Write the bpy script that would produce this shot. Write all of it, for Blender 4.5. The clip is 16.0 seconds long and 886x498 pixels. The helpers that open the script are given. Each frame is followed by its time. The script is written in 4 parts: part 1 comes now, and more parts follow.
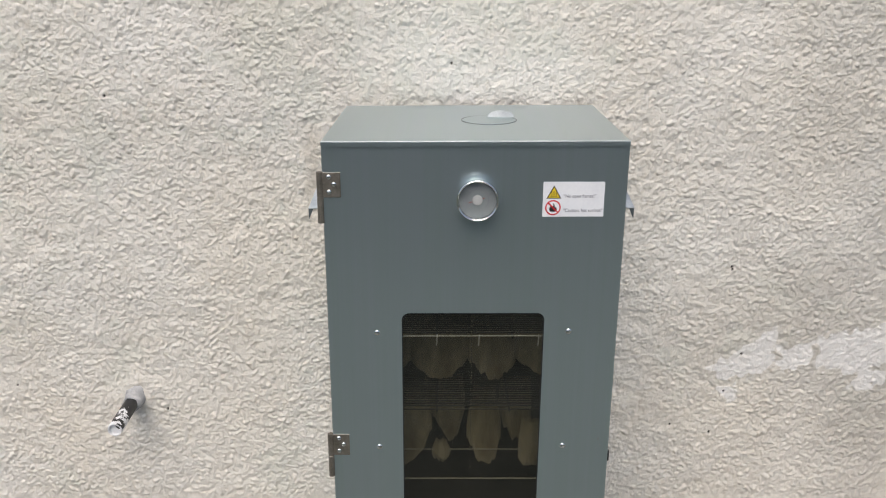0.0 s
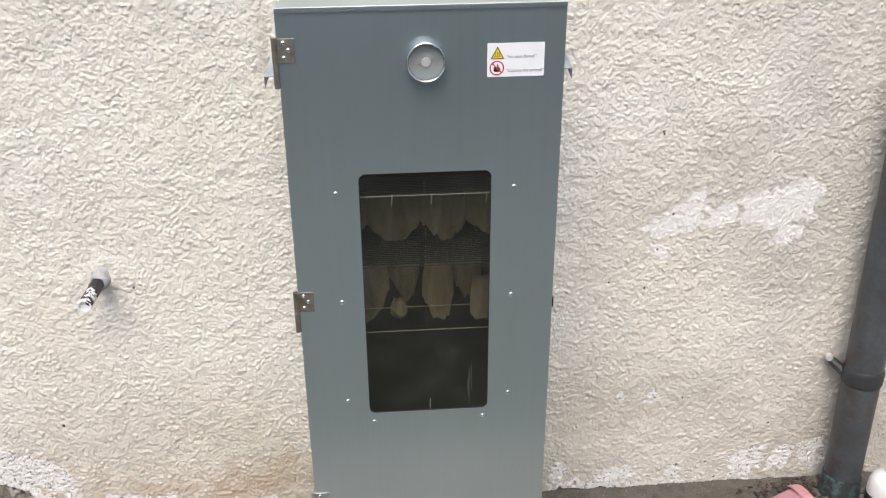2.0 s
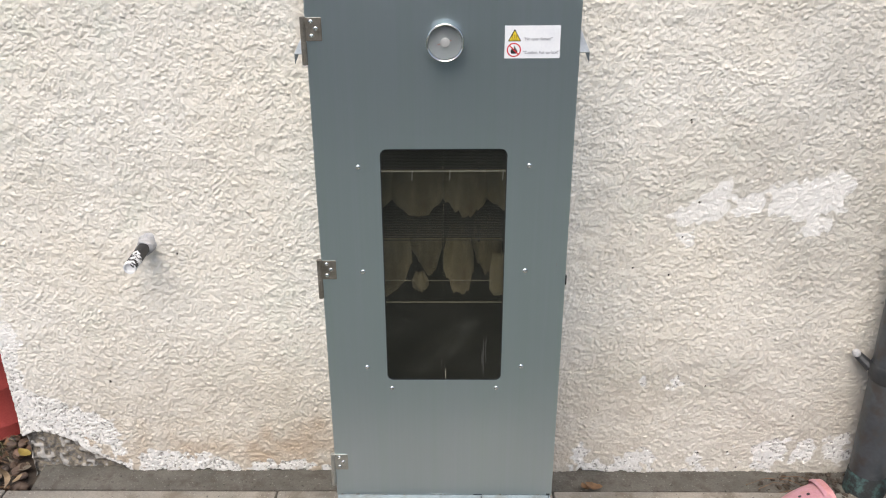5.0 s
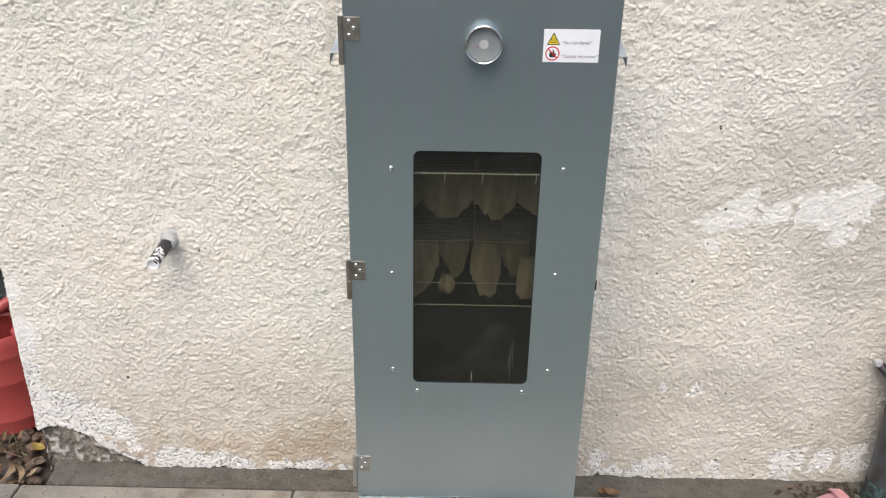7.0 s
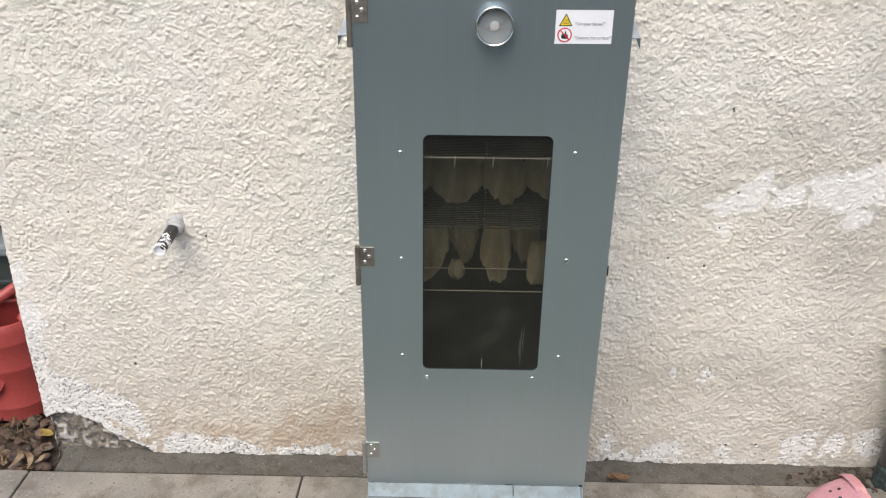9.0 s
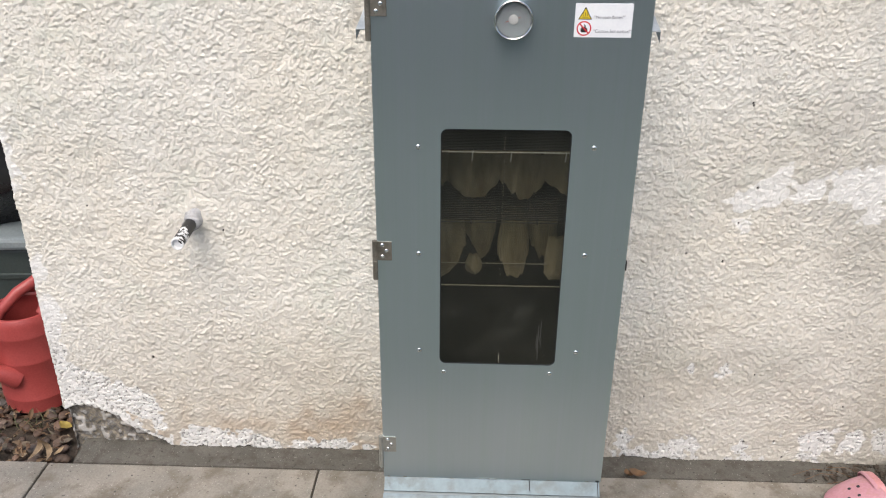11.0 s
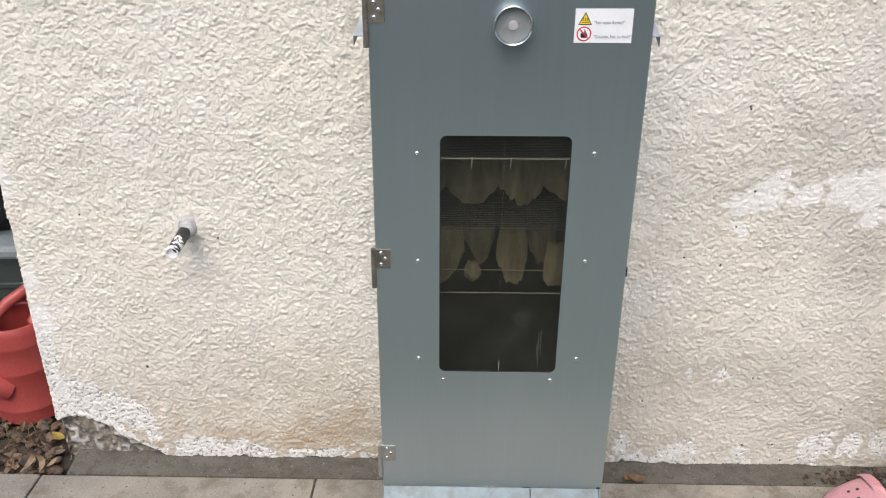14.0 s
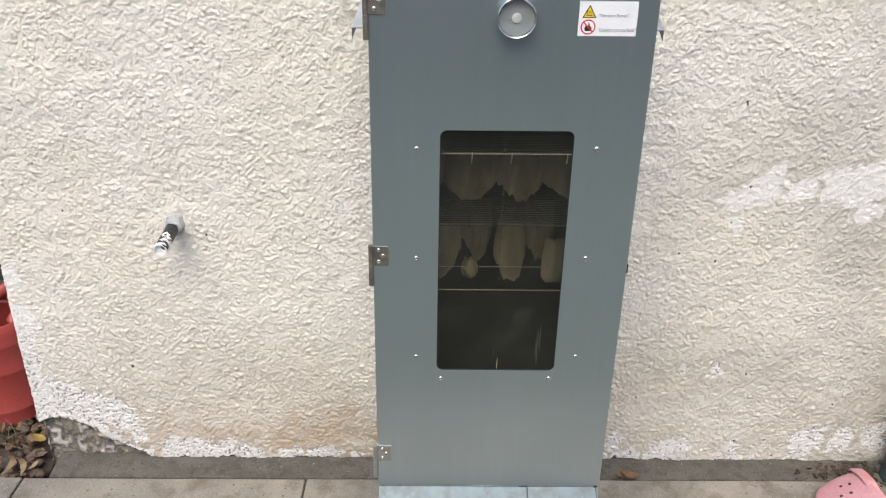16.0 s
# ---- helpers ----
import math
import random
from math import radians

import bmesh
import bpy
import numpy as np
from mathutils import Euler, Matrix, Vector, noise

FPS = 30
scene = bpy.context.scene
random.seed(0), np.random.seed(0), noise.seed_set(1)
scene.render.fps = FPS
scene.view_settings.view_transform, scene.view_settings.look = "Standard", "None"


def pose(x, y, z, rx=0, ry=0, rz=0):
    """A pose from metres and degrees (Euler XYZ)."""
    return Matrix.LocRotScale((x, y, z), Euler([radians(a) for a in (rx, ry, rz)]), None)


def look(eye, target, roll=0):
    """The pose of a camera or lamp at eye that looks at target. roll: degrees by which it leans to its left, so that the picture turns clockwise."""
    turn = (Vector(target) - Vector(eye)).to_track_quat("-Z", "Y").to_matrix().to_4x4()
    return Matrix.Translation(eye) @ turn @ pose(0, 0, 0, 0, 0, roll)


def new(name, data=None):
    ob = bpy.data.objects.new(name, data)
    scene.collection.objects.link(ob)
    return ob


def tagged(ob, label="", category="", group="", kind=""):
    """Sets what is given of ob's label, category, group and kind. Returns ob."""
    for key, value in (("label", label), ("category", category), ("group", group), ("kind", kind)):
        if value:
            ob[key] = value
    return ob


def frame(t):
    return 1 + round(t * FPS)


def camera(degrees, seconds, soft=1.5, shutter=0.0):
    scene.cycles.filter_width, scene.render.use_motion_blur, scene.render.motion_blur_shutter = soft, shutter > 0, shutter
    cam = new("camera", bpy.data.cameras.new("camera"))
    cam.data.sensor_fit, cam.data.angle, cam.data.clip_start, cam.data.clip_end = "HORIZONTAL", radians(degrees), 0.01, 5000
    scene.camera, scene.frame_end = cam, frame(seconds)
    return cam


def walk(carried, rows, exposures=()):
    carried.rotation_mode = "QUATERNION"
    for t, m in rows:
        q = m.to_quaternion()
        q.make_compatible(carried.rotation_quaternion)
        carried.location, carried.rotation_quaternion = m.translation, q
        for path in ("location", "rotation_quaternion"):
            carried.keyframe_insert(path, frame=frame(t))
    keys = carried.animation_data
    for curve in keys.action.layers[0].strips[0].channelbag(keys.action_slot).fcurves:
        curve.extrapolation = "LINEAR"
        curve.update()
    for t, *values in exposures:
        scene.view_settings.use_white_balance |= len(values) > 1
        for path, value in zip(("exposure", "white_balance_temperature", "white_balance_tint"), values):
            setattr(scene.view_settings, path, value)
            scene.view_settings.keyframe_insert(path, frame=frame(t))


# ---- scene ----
cam = camera(55.4, 16.0, soft=1.1)
EXPOSURES = [(0, 0.01), (0.5, 0.09), (1, 0.29), (1.5, 0.40), (4, 0.43), (7, 0.38), (16, 0.39)]
PATH = [
    (0, (-0.038, -1.706, 1.563), (-0.05, 0.204, 0.971), -0.3),
    (0.5, (0.003, -1.71, 1.531), (0.024, 0.173, 0.86), -0.7),
    (0.7, (0.014, -1.703, 1.51), (0.043, 0.172, 0.813), -1.1),
    (1, (-0.005, -1.724, 1.512), (0.065, 0.131, 0.768), -1.5),
    (1.5, (-0.035, -1.782, 1.516), (0.073, 0.057, 0.737), -1.7),
    (2, (-0.057, -1.829, 1.508), (0.058, 0.007, 0.723), -1.0),
    (2.5, (-0.032, -1.855, 1.5), (0.004, -0.018, 0.709), -0.3),
    (3, (0.012, -1.891, 1.503), (-0.028, -0.048, 0.727), -0.1),
    (3.5, (0.038, -1.922, 1.504), (-0.006, -0.07, 0.751), -0.6),
    (4, (0.04, -1.916, 1.5), (0.009, -0.069, 0.732), -1.1),
    (6.3, (-0.018, -1.905, 1.496), (-0.066, -0.073, 0.694), 0.3),
    (6.5, (-0.029, -1.907, 1.499), (-0.065, -0.074, 0.7), 0.3),
    (7, (-0.029, -1.896, 1.501), (-0.066, -0.063, 0.703), 0.5),
    (7.5, (-0.033, -1.894, 1.502), (-0.072, -0.064, 0.698), 0.5),
    (8, (-0.036, -1.902, 1.501), (-0.08, -0.071, 0.697), 0.4),
    (8.5, (-0.042, -1.891, 1.497), (-0.091, -0.068, 0.675), 0.3),
    (9, (-0.04, -1.876, 1.497), (-0.087, -0.059, 0.662), 0.2),
    (9.5, (-0.043, -1.873, 1.496), (-0.105, -0.058, 0.658), 0.1),
    (12, (-0.049, -1.874, 1.495), (-0.13, -0.065, 0.646), -0.1),
    (12.5, (-0.052, -1.861, 1.495), (-0.118, -0.049, 0.65), -0.6),
    (13, (-0.057, -1.858, 1.498), (-0.094, -0.042, 0.66), -0.9),
    (13.5, (-0.062, -1.857, 1.498), (-0.1, -0.043, 0.656), -0.7),
    (14, (-0.069, -1.857, 1.499), (-0.121, -0.044, 0.657), -0.2),
    (14.5, (-0.075, -1.856, 1.496), (-0.11, -0.043, 0.654), 0.3),
    (15, (-0.088, -1.844, 1.494), (-0.109, -0.034, 0.644), 0.4),
    (15.5, (-0.111, -1.834, 1.491), (-0.12, -0.028, 0.632), 0.4),
    (16, (-0.117, -1.83, 1.49), (-0.107, -0.021, 0.637), 0.5),
]
walk(cam, [(t, look(eye, target, roll)) for t, eye, target, roll in PATH], EXPOSURES)

# ---- world, sun, exposure ----
world = bpy.data.worlds.new("sky")
scene.world = world
world.use_nodes = True
wn = world.node_tree
sky = wn.nodes.new("ShaderNodeTexSky")
sky.sky_type, sky.sun_disc = "NISHITA", False
sky.sun_elevation, sky.sun_rotation = radians(58), radians(193)
sky.air_density, sky.dust_density, sky.ozone_density = 1.0, 4.0, 1.0
wn.links.new(sky.outputs[0], wn.nodes["Background"].inputs[0])
wn.nodes["Background"].inputs[1].default_value = 0.15
sun = new("sun", bpy.data.lights.new("sun", "SUN"))
sun.data.energy, sun.data.angle, sun.data.color = 1.6, radians(50), (1.0, 0.955, 0.875)
sun.matrix_world = look((-0.75, -3.2, 5.2), (0, 0, 0))


# ---- materials ----
def mat(name, color=(0.5, 0.5, 0.5), rough=0.6, metal=0.0):
    m = bpy.data.materials.new(name)
    m.use_nodes = True
    b = m.node_tree.nodes["Principled BSDF"]
    b.inputs["Base Color"].default_value = (*color, 1)
    b.inputs["Roughness"].default_value = rough
    b.inputs["Metallic"].default_value = metal
    return m, m.node_tree, b


def coords(nt, scale=(1, 1, 1)):
    c = nt.nodes.new("ShaderNodeTexCoord")
    g = nt.nodes.new("ShaderNodeMapping")
    g.inputs["Scale"].default_value = scale
    nt.links.new(c.outputs["Object"], g.inputs["Vector"])
    return g.outputs[0]


def noise_tex(nt, vec, scale, detail=4.0, rough=0.55):
    n = nt.nodes.new("ShaderNodeTexNoise")
    n.inputs["Scale"].default_value, n.inputs["Detail"].default_value, n.inputs["Roughness"].default_value = scale, detail, rough
    nt.links.new(vec, n.inputs["Vector"])
    return n.outputs[0]


def ramp(nt, fac, stops):
    r = nt.nodes.new("ShaderNodeValToRGB")
    e = r.color_ramp.elements
    while len(e) < len(stops):
        e.new(0.5)
    for k, (p, c) in zip(e, stops):
        k.position, k.color = p, (*c, 1) if len(c) == 3 else c
    nt.links.new(fac, r.inputs[0])
    return r.outputs[0]


def grey(v):
    return (v, v, v)


def mix(nt, fac, a, b, blend="MIX"):
    n = nt.nodes.new("ShaderNodeMix")
    n.data_type, n.blend_type = "RGBA", blend
    for sock, v in ((n.inputs[0], fac), (n.inputs[6], a), (n.inputs[7], b)):
        if isinstance(v, (int, float)):
            sock.default_value = v
        elif isinstance(v, tuple):
            sock.default_value = (*v, 1)
        else:
            nt.links.new(v, sock)
    return n.outputs[2]


def bump(nt, b, height, strength=0.3, dist=0.002):
    n = nt.nodes.new("ShaderNodeBump")
    n.inputs["Strength"].default_value, n.inputs["Distance"].default_value = strength, dist
    nt.links.new(height, n.inputs["Height"])
    nt.links.new(n.outputs[0], b.inputs["Normal"])


def mottled(name, dark, light, rough=0.6, metal=0.0, scale=8.0, fine=120.0, relief=0.2, dist=0.001, stretch=(1, 1, 1), grit=None, blotch=None, rvar=0.07, tone=0.25):
    m, nt, b = mat(name, light, rough, metal)
    v = coords(nt, stretch)
    big, small = noise_tex(nt, v, scale), noise_tex(nt, v, fine, 3)
    c = mix(nt, ramp(nt, big, [(0.3, grey(0)), (0.7, grey(1))]), dark, light)
    c = mix(nt, tone, c, ramp(nt, small, [(0.3, grey(0.25)), (0.7, grey(0.8))]), "SOFT_LIGHT")
    if blotch:
        c = mix(nt, ramp(nt, noise_tex(nt, v, scale * 2.6, 6, 0.65), [(0.49, grey(0)), (0.64, grey(0.85))]), c, blotch)
    if grit:
        c = mix(nt, ramp(nt, noise_tex(nt, v, 150, 2), [(0.66, grey(0)), (0.70, grey(0.9))]), c, grit)
        c = mix(nt, ramp(nt, noise_tex(nt, v, 95, 2), [(0.28, grey(0.8)), (0.34, grey(0))]), c, tuple(0.3 * x for x in dark))
    nt.links.new(c, b.inputs["Base Color"])
    nt.links.new(ramp(nt, big, [(0.2, grey(max(rough - rvar, 0))), (0.8, grey(min(rough + rvar, 1)))]), b.inputs["Roughness"])
    bump(nt, b, small, relief, dist)
    return m


# cream masonry paint over roughcast; bare lime, grey stone and rust runs come from the coat's own layers
coat_mat, nt, b = mat("roughcast_paint", rough=0.85)
v = coords(nt)
n1, n2, n3 = noise_tex(nt, v, 2.5), noise_tex(nt, v, 60), noise_tex(nt, v, 420, 3)
cream = mix(nt, ramp(nt, n1, [(0.35, grey(0)), (0.68, grey(1))]), (0.725, 0.68, 0.60), (0.77, 0.745, 0.69))
cream = mix(nt, ramp(nt, n2, [(0.55, grey(0)), (0.75, grey(0.35))]), cream, (0.80, 0.785, 0.745))
cream = mix(nt, ramp(nt, n2, [(0.26, grey(0.5)), (0.42, grey(0))]), cream, (0.52, 0.46, 0.37))


def layer(name):
    a = nt.nodes.new("ShaderNodeAttribute")
    a.attribute_name = name
    return a.outputs["Fac"]


cream = mix(nt, layer("green"), cream, (0.60, 0.63, 0.545))
cream = mix(nt, layer("grey_tone"), cream, (0.50, 0.475, 0.43))
cream = mix(nt, layer("tan_tone"), cream, (0.505, 0.455, 0.385))
cream = mix(nt, layer("rust"), cream, (0.46, 0.355, 0.255))
lime = mix(nt, ramp(nt, n2, [(0.3, grey(0)), (0.62, grey(1))]), (0.76, 0.745, 0.72), (0.87, 0.855, 0.83))
pits = noise_tex(nt, v, 250, 2)
pitted = mix(nt, ramp(nt, pits, [(0.42, grey(0.9)), (0.58, grey(0.45))]), lime, (0.20, 0.19, 0.175))
lime = mix(nt, layer("pit"), lime, pitted)
rubble = noise_tex(nt, v, 34, 4, 0.65)
stone = ramp(nt, rubble, [(0.30, (0.085, 0.078, 0.068)), (0.45, (0.20, 0.185, 0.165)), (0.52, (0.30, 0.255, 0.19)), (0.58, (0.17, 0.165, 0.155)), (0.68, (0.40, 0.39, 0.375)), (0.78, (0.58, 0.57, 0.55))])
stone = mix(nt, ramp(nt, n2, [(0.36, grey(0.75)), (0.52, grey(0))]), stone, (0.07, 0.062, 0.052))
c = mix(nt, layer("bare"), cream, lime)
c = mix(nt, layer("stone"), c, stone)
c = mix(nt, layer("speck"), c, (0.05, 0.045, 0.04))
nt.links.new(c, b.inputs["Base Color"])
bump(nt, b, n3, 0.8, 0.0026)

# greenish and bluish streaks in the steel's colour stand for reflected surroundings
steel = mottled("grey_blue_coated_steel", (0.488, 0.585, 0.606), (0.510, 0.590, 0.634), 0.29, 0.88, 1.5, 6, 0.0, 0.0002, (40, 1, 0.6), rvar=0.012, tone=0.03)
# bare cut metal, lightened to carry the highlight along the roof's front lip
bright_edge = mottled("bare_edge_highlight", (0.48, 0.52, 0.54), (0.80, 0.84, 0.86), 0.5, 0.4, 14, 200, 0.1, 0.0004)
galv = mottled("galvanised_steel", (0.42, 0.46, 0.48), (0.56, 0.60, 0.62), 0.34, 0.9, 30, 300, 0.1, 0.0004)
# zinc with the blue of the reflected sky mixed into its colour
ledge_mat = mottled("sky_tinted_zinc", (0.095, 0.130, 0.152), (0.130, 0.172, 0.198), 0.42, 0.35, 9, 60, 0.05, 0.0003, blotch=(0.082, 0.100, 0.105))
hinge_mat = mottled("dull_zinc_brown_hinge", (0.20, 0.18, 0.15), (0.33, 0.30, 0.26), 0.42, 0.8, 40, 300, 0.1, 0.0004)
# same hinge metal lightened: the lowest hinge's brighter reflection put into its colour
hinge_lit = mottled("zinc_hinge_lit_by_reflection", (0.40, 0.40, 0.37), (0.52, 0.52, 0.49), 0.4, 0.85, 40, 300, 0.1, 0.0004)
chrome = mat("chrome", (0.60, 0.61, 0.61), 0.06, 1.0)[0]
gauge_steel = mat("brushed_gauge_steel", (0.42, 0.45, 0.46), 0.32, 1.0)[0]
hub_metal = mat("pale_hub", (0.56, 0.57, 0.58), 0.35, 0.2)[0]
needle_mat = mat("dull_red_needle", (0.36, 0.05, 0.05), 0.5)[0]
screw_mat = mat("bright_screw", (0.75, 0.76, 0.76), 0.22, 1.0)[0]
soot = mottled("sooty_steel", (0.058, 0.055, 0.046), (0.105, 0.099, 0.084), 0.6, 0.2, 9, 140, 0.3, 0.001)
black_soot = mottled("black_soot", (0.014, 0.013, 0.011), (0.030, 0.028, 0.024), 0.6, 0.1, 9, 140, 0.3, 0.001)
smear = mat("dried_smear", (0.045, 0.044, 0.039), 0.7)[0]
dim_wire = mat("sooty_wire", (0.50, 0.46, 0.36), 0.45, 0.3)[0]
wire_mat = mat("steel_wire", (0.85, 0.82, 0.75), 0.35, 0.2)[0]
flesh = mottled("pale_smoked_fillet", (0.19, 0.150, 0.092), (0.46, 0.40, 0.275), 0.45, 0.0, 22, 120, 0.3, 0.001, (1, 1, 0.4))
seam_mat = mat("seam_shadow", (0.15, 0.175, 0.185), 0.5, 0.4)[0]
dark_gap = mat("dark_seam", (0.02, 0.025, 0.03), 0.7)[0]
paper = mottled("white_sticker", (0.78, 0.79, 0.82), (0.84, 0.85, 0.87), 0.4, 0.0, 20, 200, 0.05, 0.0002)
ink = mat("black_ink", (0.02, 0.02, 0.02), 0.5)[0]
ink_soft = mat("faded_ink", (0.22, 0.22, 0.26), 0.5)[0]
yellow = mat("warning_yellow", (0.80, 0.58, 0.03), 0.45)[0]
red_ink = mat("prohibition_red", (0.62, 0.02, 0.03), 0.45)[0]
dial = mat("dial_face", (0.31, 0.345, 0.365), 0.4)[0]
glass, nt, b = mat("smoked_glass", (0.40, 0.40, 0.36), 0.04)
b.inputs["Transmission Weight"].default_value, b.inputs["IOR"].default_value = 0.986, 1.45
# a little diffuse colour: smudges, plus a haze standing for reflections in the pane
veil_vec = coords(nt)
nt.links.new(ramp(nt, noise_tex(nt, veil_vec, 14, 5, 0.65), [(0.35, grey(0.994)), (0.58, grey(0.984)), (0.72, grey(0.962))]), b.inputs["Transmission Weight"])
lens_glass, nt, b = mat("clear_glass", (0.95, 0.95, 0.95), 0.02)
b.inputs["Transmission Weight"].default_value, b.inputs["IOR"].default_value = 1.0, 1.3
slab_mat = mottled("weathered_concrete_slab", (0.165, 0.158, 0.140), (0.315, 0.285, 0.245), 0.85, 0.0, 4.5, 160, 0.7, 0.003, grit=(0.36, 0.34, 0.31), blotch=(0.14, 0.118, 0.092))
mortar = mottled("dark_damp_mortar", (0.078, 0.074, 0.062), (0.128, 0.119, 0.103), 0.9, 0.0, 12, 180, 0.9, 0.004, grit=(0.21, 0.20, 0.18), blotch=(0.07, 0.06, 0.05))
joint_mat = mottled("joint_dirt", (0.05, 0.045, 0.04), (0.11, 0.10, 0.08), 0.95, 0.0, 20, 200, 0.5, 0.002)
# unseen ground past the paving; its tone is set for the door's reflection
reflected_ground = mottled("unseen_grey_green_ground", (0.080, 0.094, 0.076), (0.114, 0.128, 0.106), 0.95, 0.0, 2, 60, 0.5, 0.01)
soil = mottled("dark_soil", (0.03, 0.024, 0.018), (0.08, 0.06, 0.045), 0.95, 0.0, 14, 120, 0.8, 0.004)
pipe_paint = mottled("dark_grey_iron_paint", (0.042, 0.047, 0.053), (0.075, 0.084, 0.094), 0.42, 0.0, 7, 90, 0.25, 0.001, blotch=(0.055, 0.045, 0.04))
collar_paint = mottled("black_iron_paint", (0.022, 0.024, 0.027), (0.04, 0.042, 0.045), 0.5, 0.0, 20, 120, 0.3, 0.001)
teal = mottled("old_teal_paint", (0.025, 0.028, 0.030), (0.035, 0.04, 0.042), 0.6, 0.0, 18, 120, 0.3, 0.001, blotch=(0.07, 0.14, 0.135))
red_plastic = mottled("red_plastic", (0.30, 0.046, 0.043), (0.385, 0.072, 0.066), 0.40, 0.0, 5, 200, 0.08, 0.0004)
bin_plastic = mottled("dark_green_grey_plastic", (0.030, 0.042, 0.040), (0.045, 0.058, 0.056), 0.45, 0.0, 6, 150, 0.1, 0.0005)
rim_plastic = mottled("grey_plastic_rim", (0.16, 0.19, 0.20), (0.22, 0.25, 0.26), 0.5, 0.0, 6, 150, 0.1, 0.0005)
sack_mat = mottled("black_sack", (0.008, 0.008, 0.009), (0.018, 0.018, 0.02), 0.28, 0.0, 12, 90, 0.5, 0.003)
pink = mottled("pink_foam_rubber", (0.46, 0.215, 0.255), (0.54, 0.29, 0.34), 0.5, 0.0, 18, 150, 0.15, 0.0006, blotch=(0.46, 0.24, 0.235))
pink_dirty = mottled("pink_foam_dirty", (0.48, 0.21, 0.21), (0.62, 0.31, 0.32), 0.6, 0.0, 30, 150, 0.2, 0.0006)
white_plastic = mottled("white_plastic", (0.70, 0.70, 0.71), (0.80, 0.80, 0.81), 0.35, 0.0, 8, 150, 0.05, 0.0004)
pipe_cap = mottled("grey_sealant", (0.30, 0.30, 0.31), (0.52, 0.52, 0.525), 0.8, 0.0, 40, 200, 0.4, 0.001)
tape, nt, b = mat("flaking_black_and_white_paint", rough=0.45)
v = coords(nt)
xyz, ad = nt.nodes.new("ShaderNodeSeparateXYZ"), nt.nodes.new("ShaderNodeMath")
nt.links.new(v, xyz.inputs[0])
ad.operation = "MULTIPLY_ADD"
nt.links.new(xyz.outputs[1], ad.inputs[0])
ad.inputs[1].default_value = -4.0
nt.links.new(noise_tex(nt, v, 38, 5, 0.6), ad.inputs[2])
nt.links.new(ramp(nt, ad.outputs[0], [(0.985, (0.02, 0.02, 0.022)), (1.0, (0.74, 0.74, 0.75))]), b.inputs["Base Color"])
leaf_mat, nt, b = mat("dry_leaf", rough=0.75)
rnd = nt.nodes.new("ShaderNodeNewGeometry")
nt.links.new(ramp(nt, rnd.outputs["Random Per Island"], [(0.0, (0.045, 0.028, 0.018)), (0.35, (0.11, 0.062, 0.034)), (0.6, (0.19, 0.12, 0.065)), (0.8, (0.10, 0.085, 0.065)), (1.0, (0.30, 0.22, 0.13))]), b.inputs["Base Color"])
pebble_mat, nt, b = mat("pebble", rough=0.7)
rnd = nt.nodes.new("ShaderNodeNewGeometry")
nt.links.new(ramp(nt, rnd.outputs["Random Per Island"], [(0.0, (0.045, 0.033, 0.025)), (0.4, (0.105, 0.068, 0.048)), (0.7, (0.078, 0.070, 0.066)), (1.0, (0.17, 0.105, 0.072))]), b.inputs["Base Color"])
pale_leaf = mottled("pale_dead_leaf", (0.15, 0.105, 0.065), (0.29, 0.215, 0.135), 0.7, 0.0, 40, 200, 0.4, 0.001)
yellow_leaf = mottled("yellowing_leaf", (0.22, 0.16, 0.035), (0.36, 0.28, 0.07), 0.65, 0.0, 40, 200, 0.4, 0.001)
brown_leaf = mottled("rust_brown_leaf", (0.09, 0.05, 0.025), (0.20, 0.115, 0.06), 0.75, 0.0, 40, 200, 0.4, 0.001)


grass_mat = mottled("thin_grass", (0.06, 0.075, 0.03), (0.20, 0.19, 0.10), 0.7, 0.0, 25, 200, 0.2, 0.0005)


# ---- mesh helpers ----
def part(name, bm, material, parent=None, label="", smooth=False):
    me = bpy.data.meshes.new(name)
    bmesh.ops.recalc_face_normals(bm, faces=bm.faces[:])
    bm.to_mesh(me)
    bm.free()
    me.materials.append(material)
    if smooth:
        me.shade_smooth()
        me.set_sharp_from_angle(angle=radians(40))
    ob = new(name, me)
    ob.parent = parent
    if label:
        ob["label"] = label
    return ob


def thing(name, m=None, parent=None):
    ob = new(name)
    ob.empty_display_size = 0.05
    ob.matrix_basis = m or Matrix()
    return ob


def box(x0, x1, y0, y1, z0, z1, bev=0.0, bm=None, seg=2):
    own = bmesh.new()
    bmesh.ops.create_cube(own, size=1, matrix=Matrix.Translation(((x0 + x1) / 2, (y0 + y1) / 2, (z0 + z1) / 2)) @ Matrix.Diagonal((x1 - x0, y1 - y0, z1 - z0, 1)))
    if bev:
        bmesh.ops.bevel(own, geom=own.edges[:], offset=bev, segments=seg, affect="EDGES", profile=0.5)
    return join(bm, own)


def join(bm, own):
    if bm is None:
        return own
    me = bpy.data.meshes.new("tmp")
    own.to_mesh(me)
    own.free()
    bm.from_mesh(me)
    bpy.data.meshes.remove(me)
    return bm


